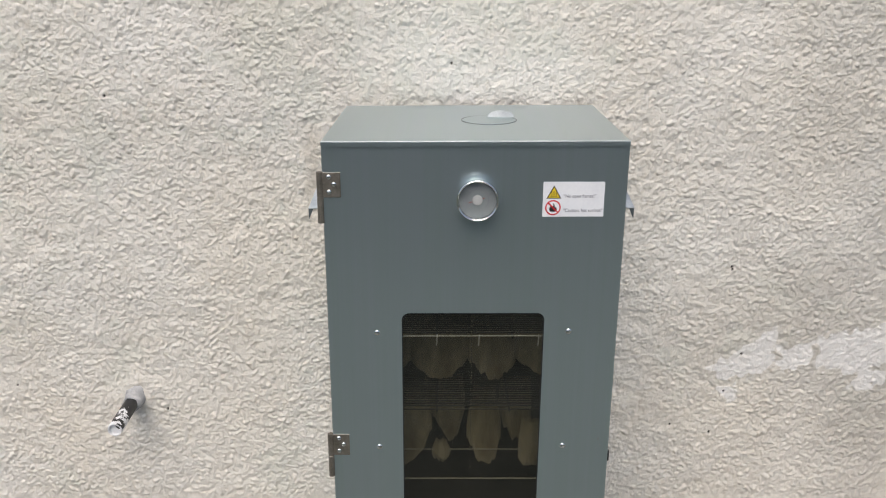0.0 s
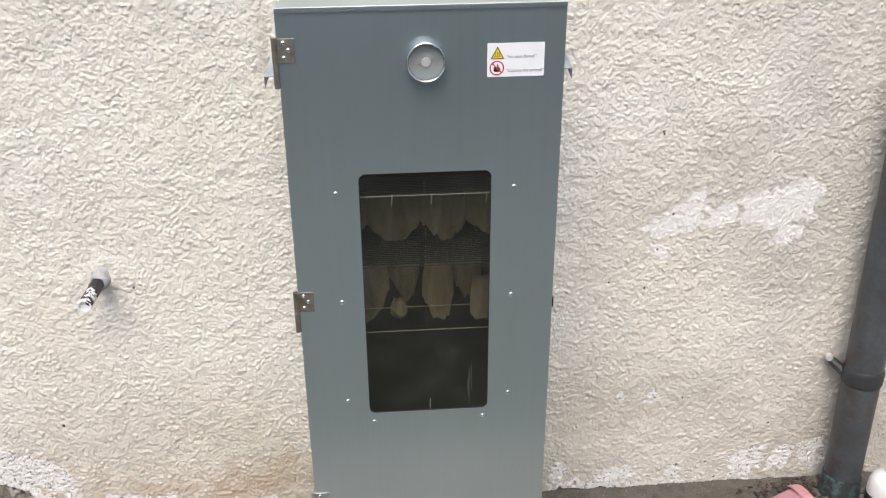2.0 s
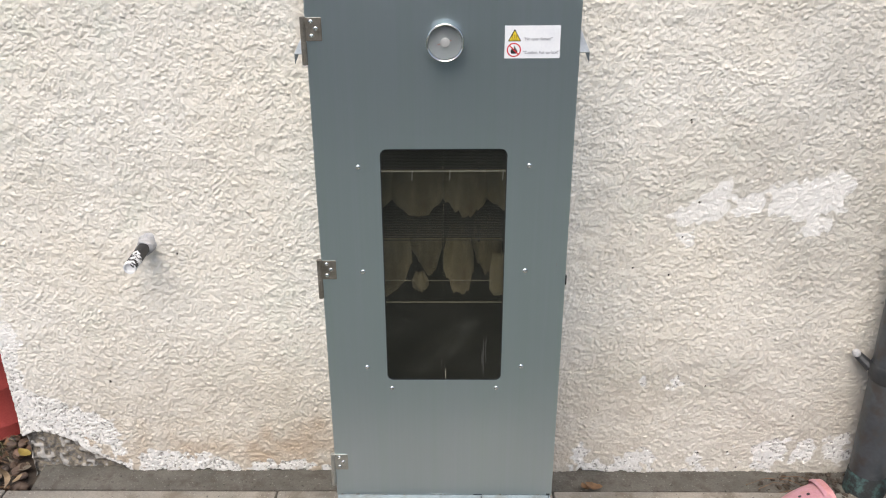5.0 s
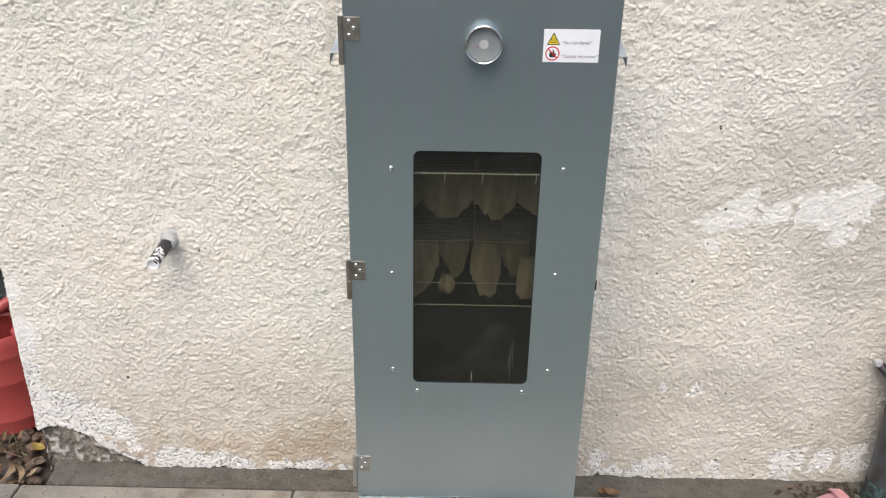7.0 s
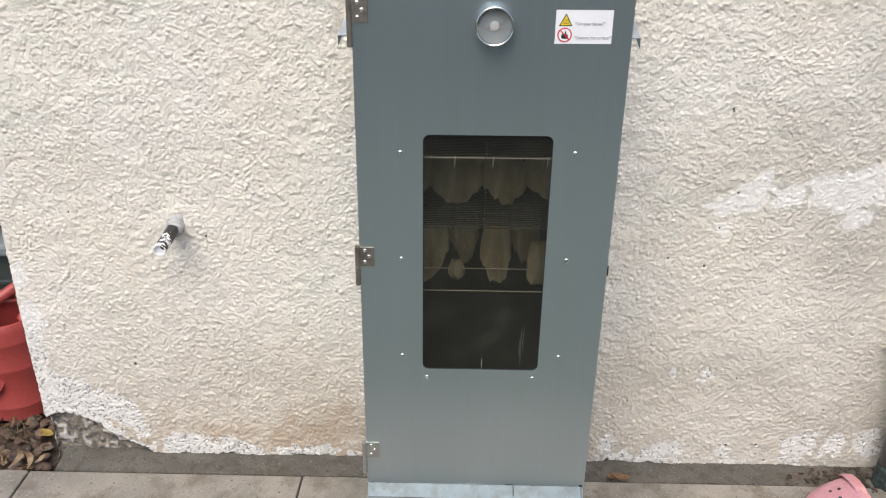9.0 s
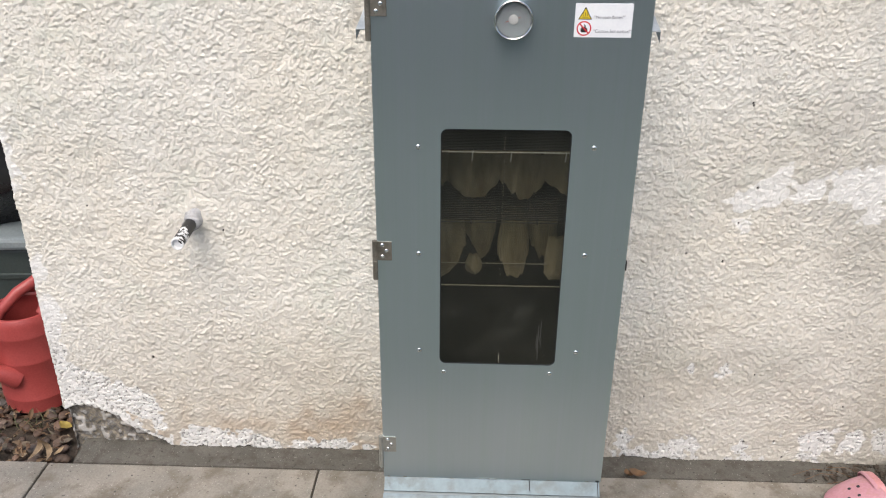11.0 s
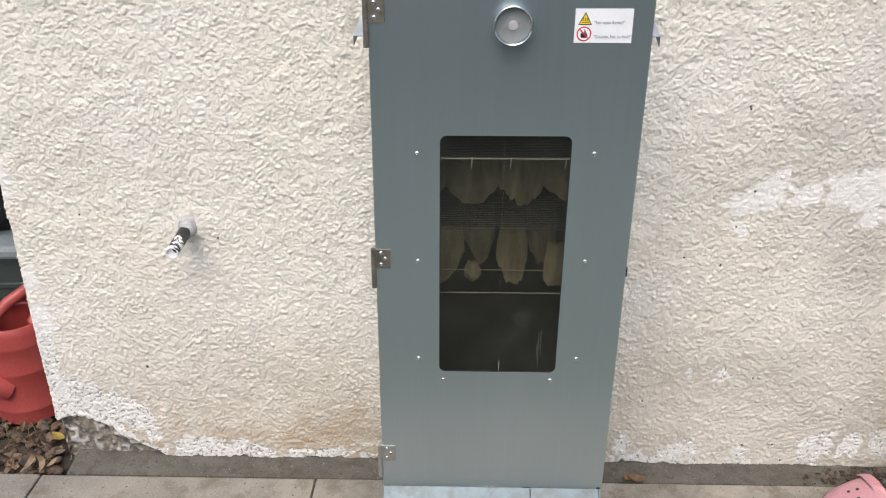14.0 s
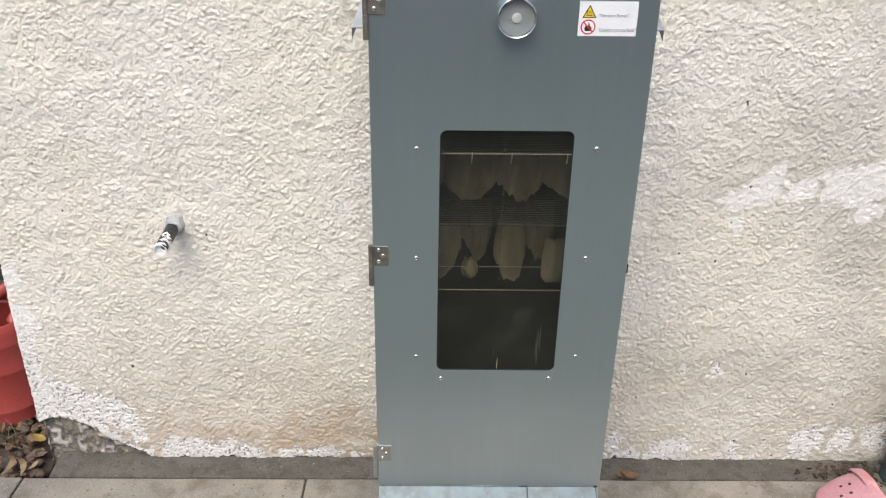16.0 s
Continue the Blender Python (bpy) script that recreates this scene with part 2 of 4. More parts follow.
def lathe(profile, m=None, n=32, bm=None, close=False):
    """Rings of (radius, height) turned about z, then moved by m."""
    own = bmesh.new()
    rings = []
    for r, z in profile:
        rings.append([own.verts.new((r * math.cos(2 * math.pi * k / n), r * math.sin(2 * math.pi * k / n), z)) for k in range(n)] if r > 1e-6 else [own.verts.new((0, 0, z))])
    for a, c in zip(rings, rings[1:]):
        for k in range(n):
            q = [a[k % len(a)], a[(k + 1) % len(a)], c[(k + 1) % len(c)], c[k % len(c)]]
            q = list(dict.fromkeys(q))
            if len(q) > 2:
                own.faces.new(q)
    if m is not None:
        own.transform(m)
    return join(bm, own)


def tube(points, radius, n=10, bm=None):
    """A round bar along the points; radius one number or one a point."""
    own = bmesh.new()
    pts = [Vector(p) for p in points]
    rad = radius if isinstance(radius, (list, tuple)) else [radius] * len(pts)
    rings = []
    side = None
    for i, p in enumerate(pts):
        d = (pts[min(i + 1, len(pts) - 1)] - pts[max(i - 1, 0)]).normalized()
        side = d.orthogonal().normalized() if side is None else (side - d * side.dot(d)).normalized()
        up = d.cross(side)
        rings.append([own.verts.new(p + rad[i] * (math.cos(2 * math.pi * k / n) * side + math.sin(2 * math.pi * k / n) * up)) for k in range(n)])
    for a, c in zip(rings, rings[1:]):
        for k in range(n):
            own.faces.new([a[k], a[(k + 1) % n], c[(k + 1) % n], c[k]])
    own.faces.new(rings[0][::-1])
    own.faces.new(rings[-1])
    return join(bm, own)


def prism(section, x0, x1):
    """A bar of constant section (y, z) from x0 to x1."""
    bm = bmesh.new()
    bm.faces.new([bm.verts.new((x0, y, z)) for y, z in section])
    res = bmesh.ops.extrude_face_region(bm, geom=bm.faces[:])
    bmesh.ops.translate(bm, vec=(x1 - x0, 0, 0), verts=[g for g in res["geom"] if isinstance(g, bmesh.types.BMVert)])
    return bm


def rounded(x0, x1, z0, z1, r, n=6):
    pts = []
    for cx, cz, a in ((x1 - r, z1 - r, 0), (x0 + r, z1 - r, 90), (x0 + r, z0 + r, 180), (x1 - r, z0 + r, 270)):
        pts += [(cx + r * math.cos(radians(a + 90 * k / n)), cz + r * math.sin(radians(a + 90 * k / n))) for k in range(n + 1)]
    return pts


def plate(loops, y0, y1, bm=None):
    """A flat sheet in x and z with holes: first loop the outline, the others holes; from y0 to y1."""
    own = bmesh.new()
    edges = []
    for loop in loops:
        vs = [own.verts.new((x, y0, z)) for x, z in loop]
        edges += [own.edges.new((vs[k], vs[(k + 1) % len(vs)])) for k in range(len(vs))]
    bmesh.ops.triangle_fill(own, use_beauty=True, use_dissolve=False, edges=edges)
    res = bmesh.ops.extrude_face_region(own, geom=own.faces[:])
    bmesh.ops.translate(own, vec=(0, y1 - y0, 0), verts=[g for g in res["geom"] if isinstance(g, bmesh.types.BMVert)])
    return join(bm, own)


def lettering(text, size, m, material, parent, name="lettering"):
    cu = bpy.data.curves.new("t", "FONT")
    cu.body, cu.size, cu.extrude = text, size, 0.00008
    ob = new("t", cu)
    me = bpy.data.meshes.new_from_object(ob.evaluated_get(bpy.context.evaluated_depsgraph_get()))
    bpy.data.objects.remove(ob)
    me.transform(m)
    me.materials.clear()
    me.materials.append(material)
    out = new(name, me)
    out.name, out.parent = name, parent
    return out


# ---- the roughcast wall ----
X0, X1, Z0, Z1, STEP = -1.180, 1.34, -0.03, 1.66, 0.0019
RET = 0.07  # the coat's return round the corner


def smooth01(a, lo, hi):
    t = np.clip((a - lo) / (hi - lo), 0, 1)
    return t * t * (3 - 2 * t)


def value_noise(shape, cell, rng):
    """Smooth noise of about -1 to 1 on a grid, features of that many cells."""
    ny, nx = shape
    g = rng.uniform(-1, 1, (int(ny / cell) + 4, int(nx / cell) + 4))
    yy, xx = np.arange(ny) / cell, np.arange(nx) / cell
    iy, ix = yy.astype(int), xx.astype(int)
    fy, fx = yy - iy, xx - ix
    fy, fx = (fy * fy * (3 - 2 * fy))[:, None], (fx * fx * (3 - 2 * fx))[None, :]
    a, c2, d, e = g[np.ix_(iy, ix)], g[np.ix_(iy, ix + 1)], g[np.ix_(iy + 1, ix)], g[np.ix_(iy + 1, ix + 1)]
    return (a * (1 - fx) + c2 * fx) * (1 - fy) + (d * (1 - fx) + e * fx) * fy


def grains(U, V, cell, r0, r1, tall, share, rng):
    """Rounded lumps, at most one to a cell, scattered, some broader than high."""
    nu, nv = int(U.max() / cell) + 4, int(V.max() / cell) + 4
    ox, oz = rng.uniform(0.0, 1.0, (nv, nu)), rng.uniform(0.0, 1.0, (nv, nu))
    rad, asp, ang = r0 + (r1 - r0) * rng.random((nv, nu)) ** 1.6, rng.uniform(0.68, 1.0, (nv, nu)), rng.normal(0.0, 0.9, (nv, nu))
    amp = tall * rng.uniform(0.35, 1.0, (nv, nu)) * (rng.random((nv, nu)) < share)
    iu, iv = (U / cell).astype(int), (V / cell).astype(int)
    out = np.zeros(U.shape)
    for di in (-1, 0, 1):
        for dj in (-1, 0, 1):
            ju, jv = iu + dj + 1, iv + di + 1
            dx, dz = U - (iu + dj + ox[jv, ju]) * cell, V - (iv + di + oz[jv, ju]) * cell
            ca, sa, rr = np.cos(ang[jv, ju]), np.sin(ang[jv, ju]), rad[jv, ju]
            q = ((dx * ca + dz * sa) ** 2 + ((dz * ca - dx * sa) / asp[jv, ju]) ** 2) / (rr * rr)
            out = np.maximum(out, amp[jv, ju] * rr * np.sqrt(np.clip(1 - q, 0, 1)))
    return out


def wall_coat():
    rng = np.random.default_rng(7)
    s = np.arange(-RET, X1 - X0, STEP)
    z = np.arange(Z0, Z1, STEP)
    shape = (len(z), len(s))

    def swell(size):
        return value_noise(shape, size / STEP, rng)

    # stones thrown into wet mortar: most half sunk, all painted over
    U, V = np.meshgrid(s + 1.0, z + 1.0)
    wx, wz = 0.0012 * swell(0.013) + 0.0005 * swell(0.0055), 0.0012 * swell(0.013) + 0.0005 * swell(0.0055)
    bed = 0.0012 * swell(0.019) + 0.0014 * swell(0.009) + 0.0008 * swell(0.0048)
    big = grains(U + wx, V + wz, 0.0115, 0.0034, 0.0066, 0.85, 0.72, rng)
    mid = grains(U + wz, V + wx, 0.0066, 0.0021, 0.0039, 1.0, 0.74, rng)
    fine = grains(U + wx, V + wz, 0.0044, 0.0013, 0.0023, 0.9, 0.6, rng)
    crowd = 0.0011 * swell(0.030) + 0.0008 * swell(0.07)
    h = np.maximum(np.maximum(bed + 0.0010, big - 0.0006 + 0.5 * bed + crowd), 1.05 * mid - 0.0002 + 0.5 * bed + crowd)
    h = h + 0.8 * fine + 0.0005 * swell(0.0036) + 0.0013 * swell(0.035) + 0.004 * swell(0.20)
    n_mid, n_fine, n_big = swell(0.0375), swell(0.0125), swell(0.165)
    S, Zg = np.meshgrid(s, z)
    X = X0 + np.maximum(S, 0)
    wob = 0.030 * n_mid + 0.016 * n_fine + 0.02 * n_big

    # worn patches down to white lime
    def blob(x, zc, rx, rz, lean=0.0):
        u, w = (X - x), (Zg - zc) - lean * (X - x)
        return 1 - np.sqrt((u / rx) ** 2 + (w / rz) ** 2)

    bare = np.full(shape, -1.0)
    for a in ((0.615, 0.775, 0.075, 0.050, 0.55), (0.575, 0.705, 0.035, 0.028, 0), (0.655, 0.815, 0.035, 0.018, 0), (0.735, 0.785, 0.036, 0.022, 0.3), (0.83, 0.79, 0.06, 0.05, 0), (0.90, 0.80, 0.075, 0.065, 0.3), (0.885, 0.73, 0.05, 0.03, 0.4),
              (0.615, 0.285, 0.009, 0.006, 0), (0.52, 0.295, 0.006, 0.005, 0), (0.60, 0.51, 0.009, 0.007, 0), (0.36, 0.055, 0.030, 0.040, 0), (0.41, 0.035, 0.02, 0.025, 0), (0.50, 0.04, 0.05, 0.028, 0), (0.54, 0.05, 0.035, 0.035, 0), (0.68, 0.04, 0.026, 0.045, 0), (0.755, 0.04, 0.02, 0.035, 0),
              (0.87, 0.07, 0.065, 0.045, 0.2), (0.83, 0.02, 0.06, 0.03, 0), (0.97, 0.06, 0.04, 0.04, 0.3), (1.05, 0.07, 0.05, 0.05, 0), (1.17, 0.08, 0.06, 0.05, 0), (0.45, 0.010, 0.15, 0.022, 0), (0.70, 0.004, 0.20, 0.020, 0), (-0.55, 0.006, 0.25, 0.018, 0), (-0.99, 0.155, 0.09, 0.055, -0.35), (-1.10, 0.19, 0.09, 0.075, 0), (-1.175, 0.33, 0.055, 0.22, 0), (-1.155, 0.42, 0.045, 0.11, 0),
              (-1.18, 0.53, 0.040, 0.09, 0), (-1.18, 0.83, 0.035, 0.07, 0), (-0.93, 0.10, 0.07, 0.05, -0.5), (-0.80, 0.03, 0.11, 0.05, 0), (-0.66, 0.035, 0.06, 0.03, 0), (-0.58, 0.02, 0.07, 0.02, 0), (-0.42, 0.012, 0.10, 0.02, 0), (-0.33, 0.012, 0.04, 0.02, 0), (-1.17, 0.25, 0.04, 0.12, 0)):
        bare = np.maximum(bare, blob(*a) * min(a[2], a[3]))
    # lower edge of the coat: broken away, highest at the corner
    zb = 0.005 + 0.125 * smooth01(-X, 0.93, 1.12) + 0.055 * smooth01(-X, 0.86, 0.98) * smooth01(X, -1.12, -0.9) - 0.035 * smooth01(X, 0.75, 0.95)
    zb = zb + 0.35 * wob - 0.012
    bare = np.maximum(bare, 0.042 + 0.015 * n_big - np.abs(Zg - zb) - 0.3 * smooth01(X, -0.75, -0.45))
    bare = bare - 0.005 * smooth01(Zg, 0.4, 0.5)
    bare_m = smooth01(bare + 0.55 * wob + 0.006 * n_fine + 1.6 * (h - 0.003), -0.001, 0.006)
    gone = smooth01(zb - Zg, -0.003, 0.006)
    stone = gone * (1 - 0.5 * smooth01(0.6 * n_mid + n_fine, 0.35, 0.75) * smooth01(-X, 0.8, 1.0))
    # orange-tan rust stain by the cabinet's upper left
    tan_tone = 0.55 * np.clip(blob(-0.315, 1.22, 0.022, 0.14) + 0.5 * n_mid, 0, 1) * (blob(-0.315, 1.22, 0.03, 0.16) > 0)
    # tan dirt staining, heavier towards the wall's foot
    tan_tone = np.maximum(tan_tone, smooth01(0.55 - Zg, 0.0, 0.50) * (0.74 + 0.22 * n_big + 0.15 * n_mid) * (1 - 0.4 * smooth01(X, 0.3, 0.9)))
    rust = smooth01(0.20 - Zg + 0.06 * n_big + 0.02 * n_mid, 0.0, 0.12) * (0.45 + 0.4 * n_mid) * (1 - smooth01(X, -0.2, 0.5))
    tan_tone = np.maximum(tan_tone, 0.08 * smooth01(n_big + 0.3 * n_mid, 0.35, 0.9))
    # tan strip up the wall along the cabinet's left edge
    tan_tone = np.maximum(tan_tone, 0.3 * np.clip(blob(-0.285, 0.75, 0.04, 0.75), 0, 1))
    green = 0.35 * smooth01(-X, 0.65, 1.1) * smooth01(Zg, 0.65, 1.2) * smooth01(n_mid, -0.1, 0.7) + 0.25 * smooth01(n_big - n_mid * 0.6, 0.5, 1.0)
    green = np.maximum(green, 0.7 * smooth01(X, 0.75, 1.1) * smooth01(0.38 - Zg, 0.0, 0.3) * (0.6 + 0.4 * n_mid))
    # greyer and darker in broad tongues on the side of the downpipe
    grey_tone = smooth01(X + 0.22 * n_big + 0.06 * n_mid, 0.35, 1.15) * (0.56 + 0.2 * n_big)
    grey_tone = np.maximum(grey_tone, smooth01(X + 0.08 * n_mid, 0.72, 1.02) * smooth01(0.40 - Zg + 0.08 * n_big, 0.0, 0.3) * (0.9 + 0.25 * n_fine))
    speck = np.zeros(shape)
    for x, zc, r in ((0.566, 0.992, 0.0038), (0.567, 0.987, 0.0034), (0.606, 0.790, 0.004), (0.575, 0.70, 0.0035), (-0.900, 0.289, 0.006), (-0.726, 1.359, 0.004), (0.676, 0.278, 0.004), (0.918, 0.184, 0.004), (-0.03, 1.42, 0.004), (0.55, 0.60, 0.004), (-0.67, 0.66, 0.004), (-1.0, 0.72, 0.003), (0.68, 0.062, 0.0045), (0.76, 0.065, 0.0045), (0.79, 0.012, 0.004), (0.46, 0.62, 0.003), (0.40, 0.20, 0.003)):
        speck = np.maximum(speck, smooth01(blob(x, zc, 0.8 * r, r) + 0.15 * n_fine, 0.0, 0.4))
    # thick smears of filler round the outlet pipe, smoother and proud
    filler = smooth01(blob(-0.735, 0.700, 0.060, 0.050) + 0.3 * n_mid, 0.0, 0.5)
    h = h * (1 - 0.35 * filler) + 0.004 * filler
    low = smooth01(0.45 - Zg, 0.0, 0.12)
    pock = smooth01(swell(0.0055) + 0.6 * swell(0.0040), 0.34, 0.70) * bare_m * low
    h = h * (1 - 0.35 * bare_m) - 0.003 * speck - 0.0024 * pock
    h = h * (1 - 0.75 * gone) - 0.016 * gone * (1 + 0.3 * n_mid) + 0.004 * gone * n_fine + 0.003 * gone * swell(0.03)
    # rounded corner, then the return
    rc = 0.02
    turn = np.clip(-S / rc + 0.5, 0, 1) * (math.pi / 2)
    bx, by = np.where(S >= rc / 2, X, np.where(S <= -rc / 2, X0, X0 + rc * 0.5 * (1 - np.sin(turn)))), np.where(S >= rc / 2, 0.0, np.where(S <= -rc / 2, -S, rc * 0.5 * (1 - np.cos(turn))))
    nx, ny = -np.sin(turn), -np.cos(turn)
    co = np.stack([bx + nx * h, by + ny * h, Zg], -1).reshape(-1, 3)
    w = shape[1]
    i = (np.arange(shape[0] - 1)[:, None] * w + np.arange(w - 1)[None, :]).ravel()
    faces = np.stack([i, i + 1, i + 1 + w, i + w], -1)
    me = bpy.data.meshes.new("render_coat")
    me.vertices.add(len(co))
    me.vertices.foreach_set("co", co.astype(np.float32).ravel())
    me.loops.add(faces.size)
    me.loops.foreach_set("vertex_index", faces.astype(np.int32).ravel())
    me.polygons.add(len(faces))
    me.polygons.foreach_set("loop_start", np.arange(0, faces.size, 4, dtype=np.int32))
    me.update(calc_edges=True)
    me.shade_smooth()
    for name, val in (("bare", np.maximum(bare_m * np.where(Zg > 0.45, 0.8, 1.0), gone)), ("stone", stone), ("tan_tone", tan_tone), ("green", green), ("grey_tone", grey_tone), ("rust", rust), ("speck", speck), ("pit", np.maximum(pock, 0.15 * low))):
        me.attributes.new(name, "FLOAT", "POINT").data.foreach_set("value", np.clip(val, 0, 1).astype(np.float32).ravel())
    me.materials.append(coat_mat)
    return new("render_coat", me)


wall_bm = box(X0 + 0.02, 3.2, 0.045, 0.30, -0.3, 3.0)
box(1.335, 3.2, -0.004, 0.045, -0.3, 1.655, bm=wall_bm)
box(X0 + 0.004, 3.2, -0.004, 0.045, 1.655, 3.0, bm=wall_bm)
wall = tagged(part("wall_north", wall_bm, mottled("plain_cream_paint", (0.66, 0.60, 0.50), (0.74, 0.69, 0.60), 0.9, 0, 3, 90, 0.6, 0.004)), "cream painted roughcast house wall with white worn patches", "wall", kind="structure")
coat = wall_coat()
coat.parent = wall
coat["label"] = "lumpy cream painted roughcast, flaking white along its foot"

# ---- ground ----
gb = box(-40, 40, -40, 40, -0.40, -0.075)
tagged(part("ground", gb, reflected_ground), "plain grey-green ground added beyond the paved strip, unseen, for the door's reflection", "ground", kind="structure")
# unseen wall added behind the camera, dark so the steel door reflects darker
tagged(part("wall_south", box(-9, 9, -5.7, -5.5, -0.08, 1.75), mottled("dark_reflection_backing", (0.045, 0.042, 0.038), (0.075, 0.068, 0.058), 0.9, 0.0, 3, 60, 0.5, 0.004, (8, 1, 0.4))), "plain dark wall added out of view to darken the door's reflection", "wall", kind="structure")
bed = bmesh.new()
bmesh.ops.create_grid(bed, x_segments=70, y_segments=60, size=0.5)
for vtx in bed.verts:
    vtx.co = Vector((-1.17 + (vtx.co.x - 0.5) * 1.5, 0.32 + vtx.co.y * 0.83, -0.045 + 0.018 * noise.noise((vtx.co.x * 14, vtx.co.y * 14, 2)) + 0.01 * noise.noise((vtx.co.x * 40, vtx.co.y * 40, 5))))
tagged(part("soil_bed", bed, soil, smooth=True), "dark soil bed with litter at the wall's corner", "soil", kind="structure")
pav = box(-2.68, 4.0, -1.0, -0.082, -0.07, -0.012)
paving = tagged(part("pavement", pav, joint_mat), "paved strip of grey concrete slabs along the wall", "pavement", kind="structure")
strip = bmesh.new()
n = 150
for i in range(n + 1):
    x = -1.14 + 3.4 * i / n
    wob = 0.004 * noise.noise((x * 9, 0, 1)) + 0.002 * noise.noise((x * 40, 0, 1))
    for y, z in ((0.06, 0.004), (0.0, 0.0 + wob), (-0.045, -0.004 + wob), (-0.074 + wob, -0.008), (-0.080 + wob, -0.03)):
        strip.verts.new((x, y, z + 0.0025 * noise.noise((x * 25, y * 60, 7))))
strip.verts.ensure_lookup_table()
for i in range(n):
    for k in range(4):
        strip.faces.new([strip.verts[i * 5 + k], strip.verts[i * 5 + k + 1], strip.verts[i * 5 + k + 6], strip.verts[i * 5 + k + 5]])
tagged(part("mortar_fillet", strip, mortar, smooth=True), "dark grey mortar strip along the wall's foot", "mortar strip", kind="structure")

# ---- the smoker cabinet ----
CAB = pose(-0.0065, 0, 0, 1.1, 0.5, 0)
cabinet = tagged(thing("smoker_cabinet", CAB), "tall grey-blue sheet steel smoker cabinet standing against roughcast wall", "smoker")
HW, YF, YB, TOP, DB = 0.2415, -0.375, -0.012, 1.340, 0.239
body = box(-HW + 0.003, -HW + 0.0045, YF + 0.003, YB, 0, TOP - 0.002)
part("side_panel", body, steel, cabinet)
part("side_panel", box(HW - 0.0045, HW - 0.003, YF + 0.003, YB, 0, TOP - 0.002), steel, cabinet)
part("back_panel", box(-HW + 0.005, HW - 0.005, YB - 0.003, YB - 0.0015, 0, TOP - 0.003), soot, cabinet)
top = box(-HW, HW, YF - 0.003, YB, TOP, TOP + 0.0022, 0.0009)
box(-HW, HW, YF - 0.003, YF - 0.0018, TOP - 0.006, TOP, bm=top)
top_panel = part("top_panel", top, steel, cabinet)
part("bare_edge", prism([(YF - 0.0028, TOP + 0.0012), (YF - 0.0033, TOP + 0.0012), (YF - 0.0029, TOP + 0.0026), (YF - 0.0018, TOP + 0.0025)], -HW, HW), bright_edge, cabinet, "bright bare metal edge")
# damper in the roof: seam, disc and upturned tab
dm = Matrix.Translation((0.030, -0.185, TOP + 0.0024))
part("damper_seam", lathe([(0.0480, 0), (0.0480, 0.0005), (0.0490, 0.0005), (0.0490, 0)], dm, 48), seam_mat, top_panel)
part("damper_disc", lathe([(0, 0.0008), (0.046, 0.0008), (0.047, 0.0)], dm, 48), steel, top_panel)
tab = plate([[(0.024 * math.cos(radians(a)), 0.016 * math.sin(radians(a))) for a in range(0, 181, 15)]], -0.0006, 0.0006)
tab.transform(Matrix.Translation((0.052, -0.165, TOP + 0.004)) @ pose(0, 0, 0, -52, 0, -6))
part("damper_tab", tab, galv, top_panel, "bright upturned metal tab")
# inner lining, floor and door frame
part("lining", box(-HW + 0.006, -HW + 0.008, YF + 0.02, YB - 0.004, 0.26, TOP - 0.004), soot, cabinet)
part("lining", box(HW - 0.008, HW - 0.006, YF + 0.02, YB - 0.004, 0.26, TOP - 0.004), soot, cabinet)
part("floor_panel", box(-HW + 0.006, HW - 0.006, YF + 0.004, YB - 0.004, 0.255, 0.258), soot, cabinet)
part("roof_lining", box(-HW + 0.006, HW - 0.006, YF + 0.004, YB - 0.004, TOP - 0.006, TOP - 0.004), soot, cabinet)
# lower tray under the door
part("drip_ledge", prism([(YF + 0.008, DB - 0.001), (YF + 0.001, DB - 0.001), (YF - 0.024, DB - 0.020), (YF - 0.022, DB - 0.024), (YF + 0.008, DB - 0.02)], -HW + 0.002, HW - 0.003), ledge_mat, cabinet, "galvanised sloping ledge under the door, tinted with sky reflection")
part("ash_drawer", prism([(YF - 0.029, DB - 0.0235), (YF - 0.066, DB - 0.050), (YF - 0.068, DB - 0.056), (YF - 0.068, 0.0), (YF - 0.029, 0.0)], -HW + 0.001, HW - 0.003), ledge_mat, cabinet, "galvanised drawer front, tinted with sky reflection")
part("ledge_seam", prism([(YF - 0.020, DB - 0.022), (YF - 0.034, DB - 0.030), (YF - 0.034, DB - 0.06), (YF - 0.020, DB - 0.06)], -HW + 0.002, HW - 0.004), seam_mat, cabinet)
for x0, x1, hh in ((-0.031, -0.019, 0.0022), (-0.017, -0.014, 0.0014), (-0.010, -0.004, 0.0026), (-0.001, 0.004, 0.0016), (0.006, 0.011, 0.0024)):
    part("paint_chip", box(x0, x1, YF - 0.0009, YF - 0.0003, DB + 0.0005, DB + 0.0005 + hh, 0.0002), screw_mat, cabinet, "chipped bare edge")
for x0, x1, z0, z1 in ((-0.198, -0.190, 0.0006, 0.0022), (-0.232, -0.229, -0.001, 0.0020), (-0.142, -0.128, 0.0006, 0.0012), (-0.091, -0.088, -0.004, 0.0008), (0.124, 0.129, 0.0010, 0.0026), (0.206, 0.214, 0.0012, 0.0020)):
    part("rust_spot", box(x0, x1, YF - 0.0010, YF - 0.0003, DB + z0, DB + z1, 0.0002), hinge_mat, cabinet)
part("ledge_slot", prism([(YF - 0.0015, DB - 0.0012), (YF - 0.018, DB - 0.0145), (YF - 0.018, DB - 0.017), (YF - 0.0015, DB - 0.004)], 0.083, 0.0855), dark_gap, cabinet)
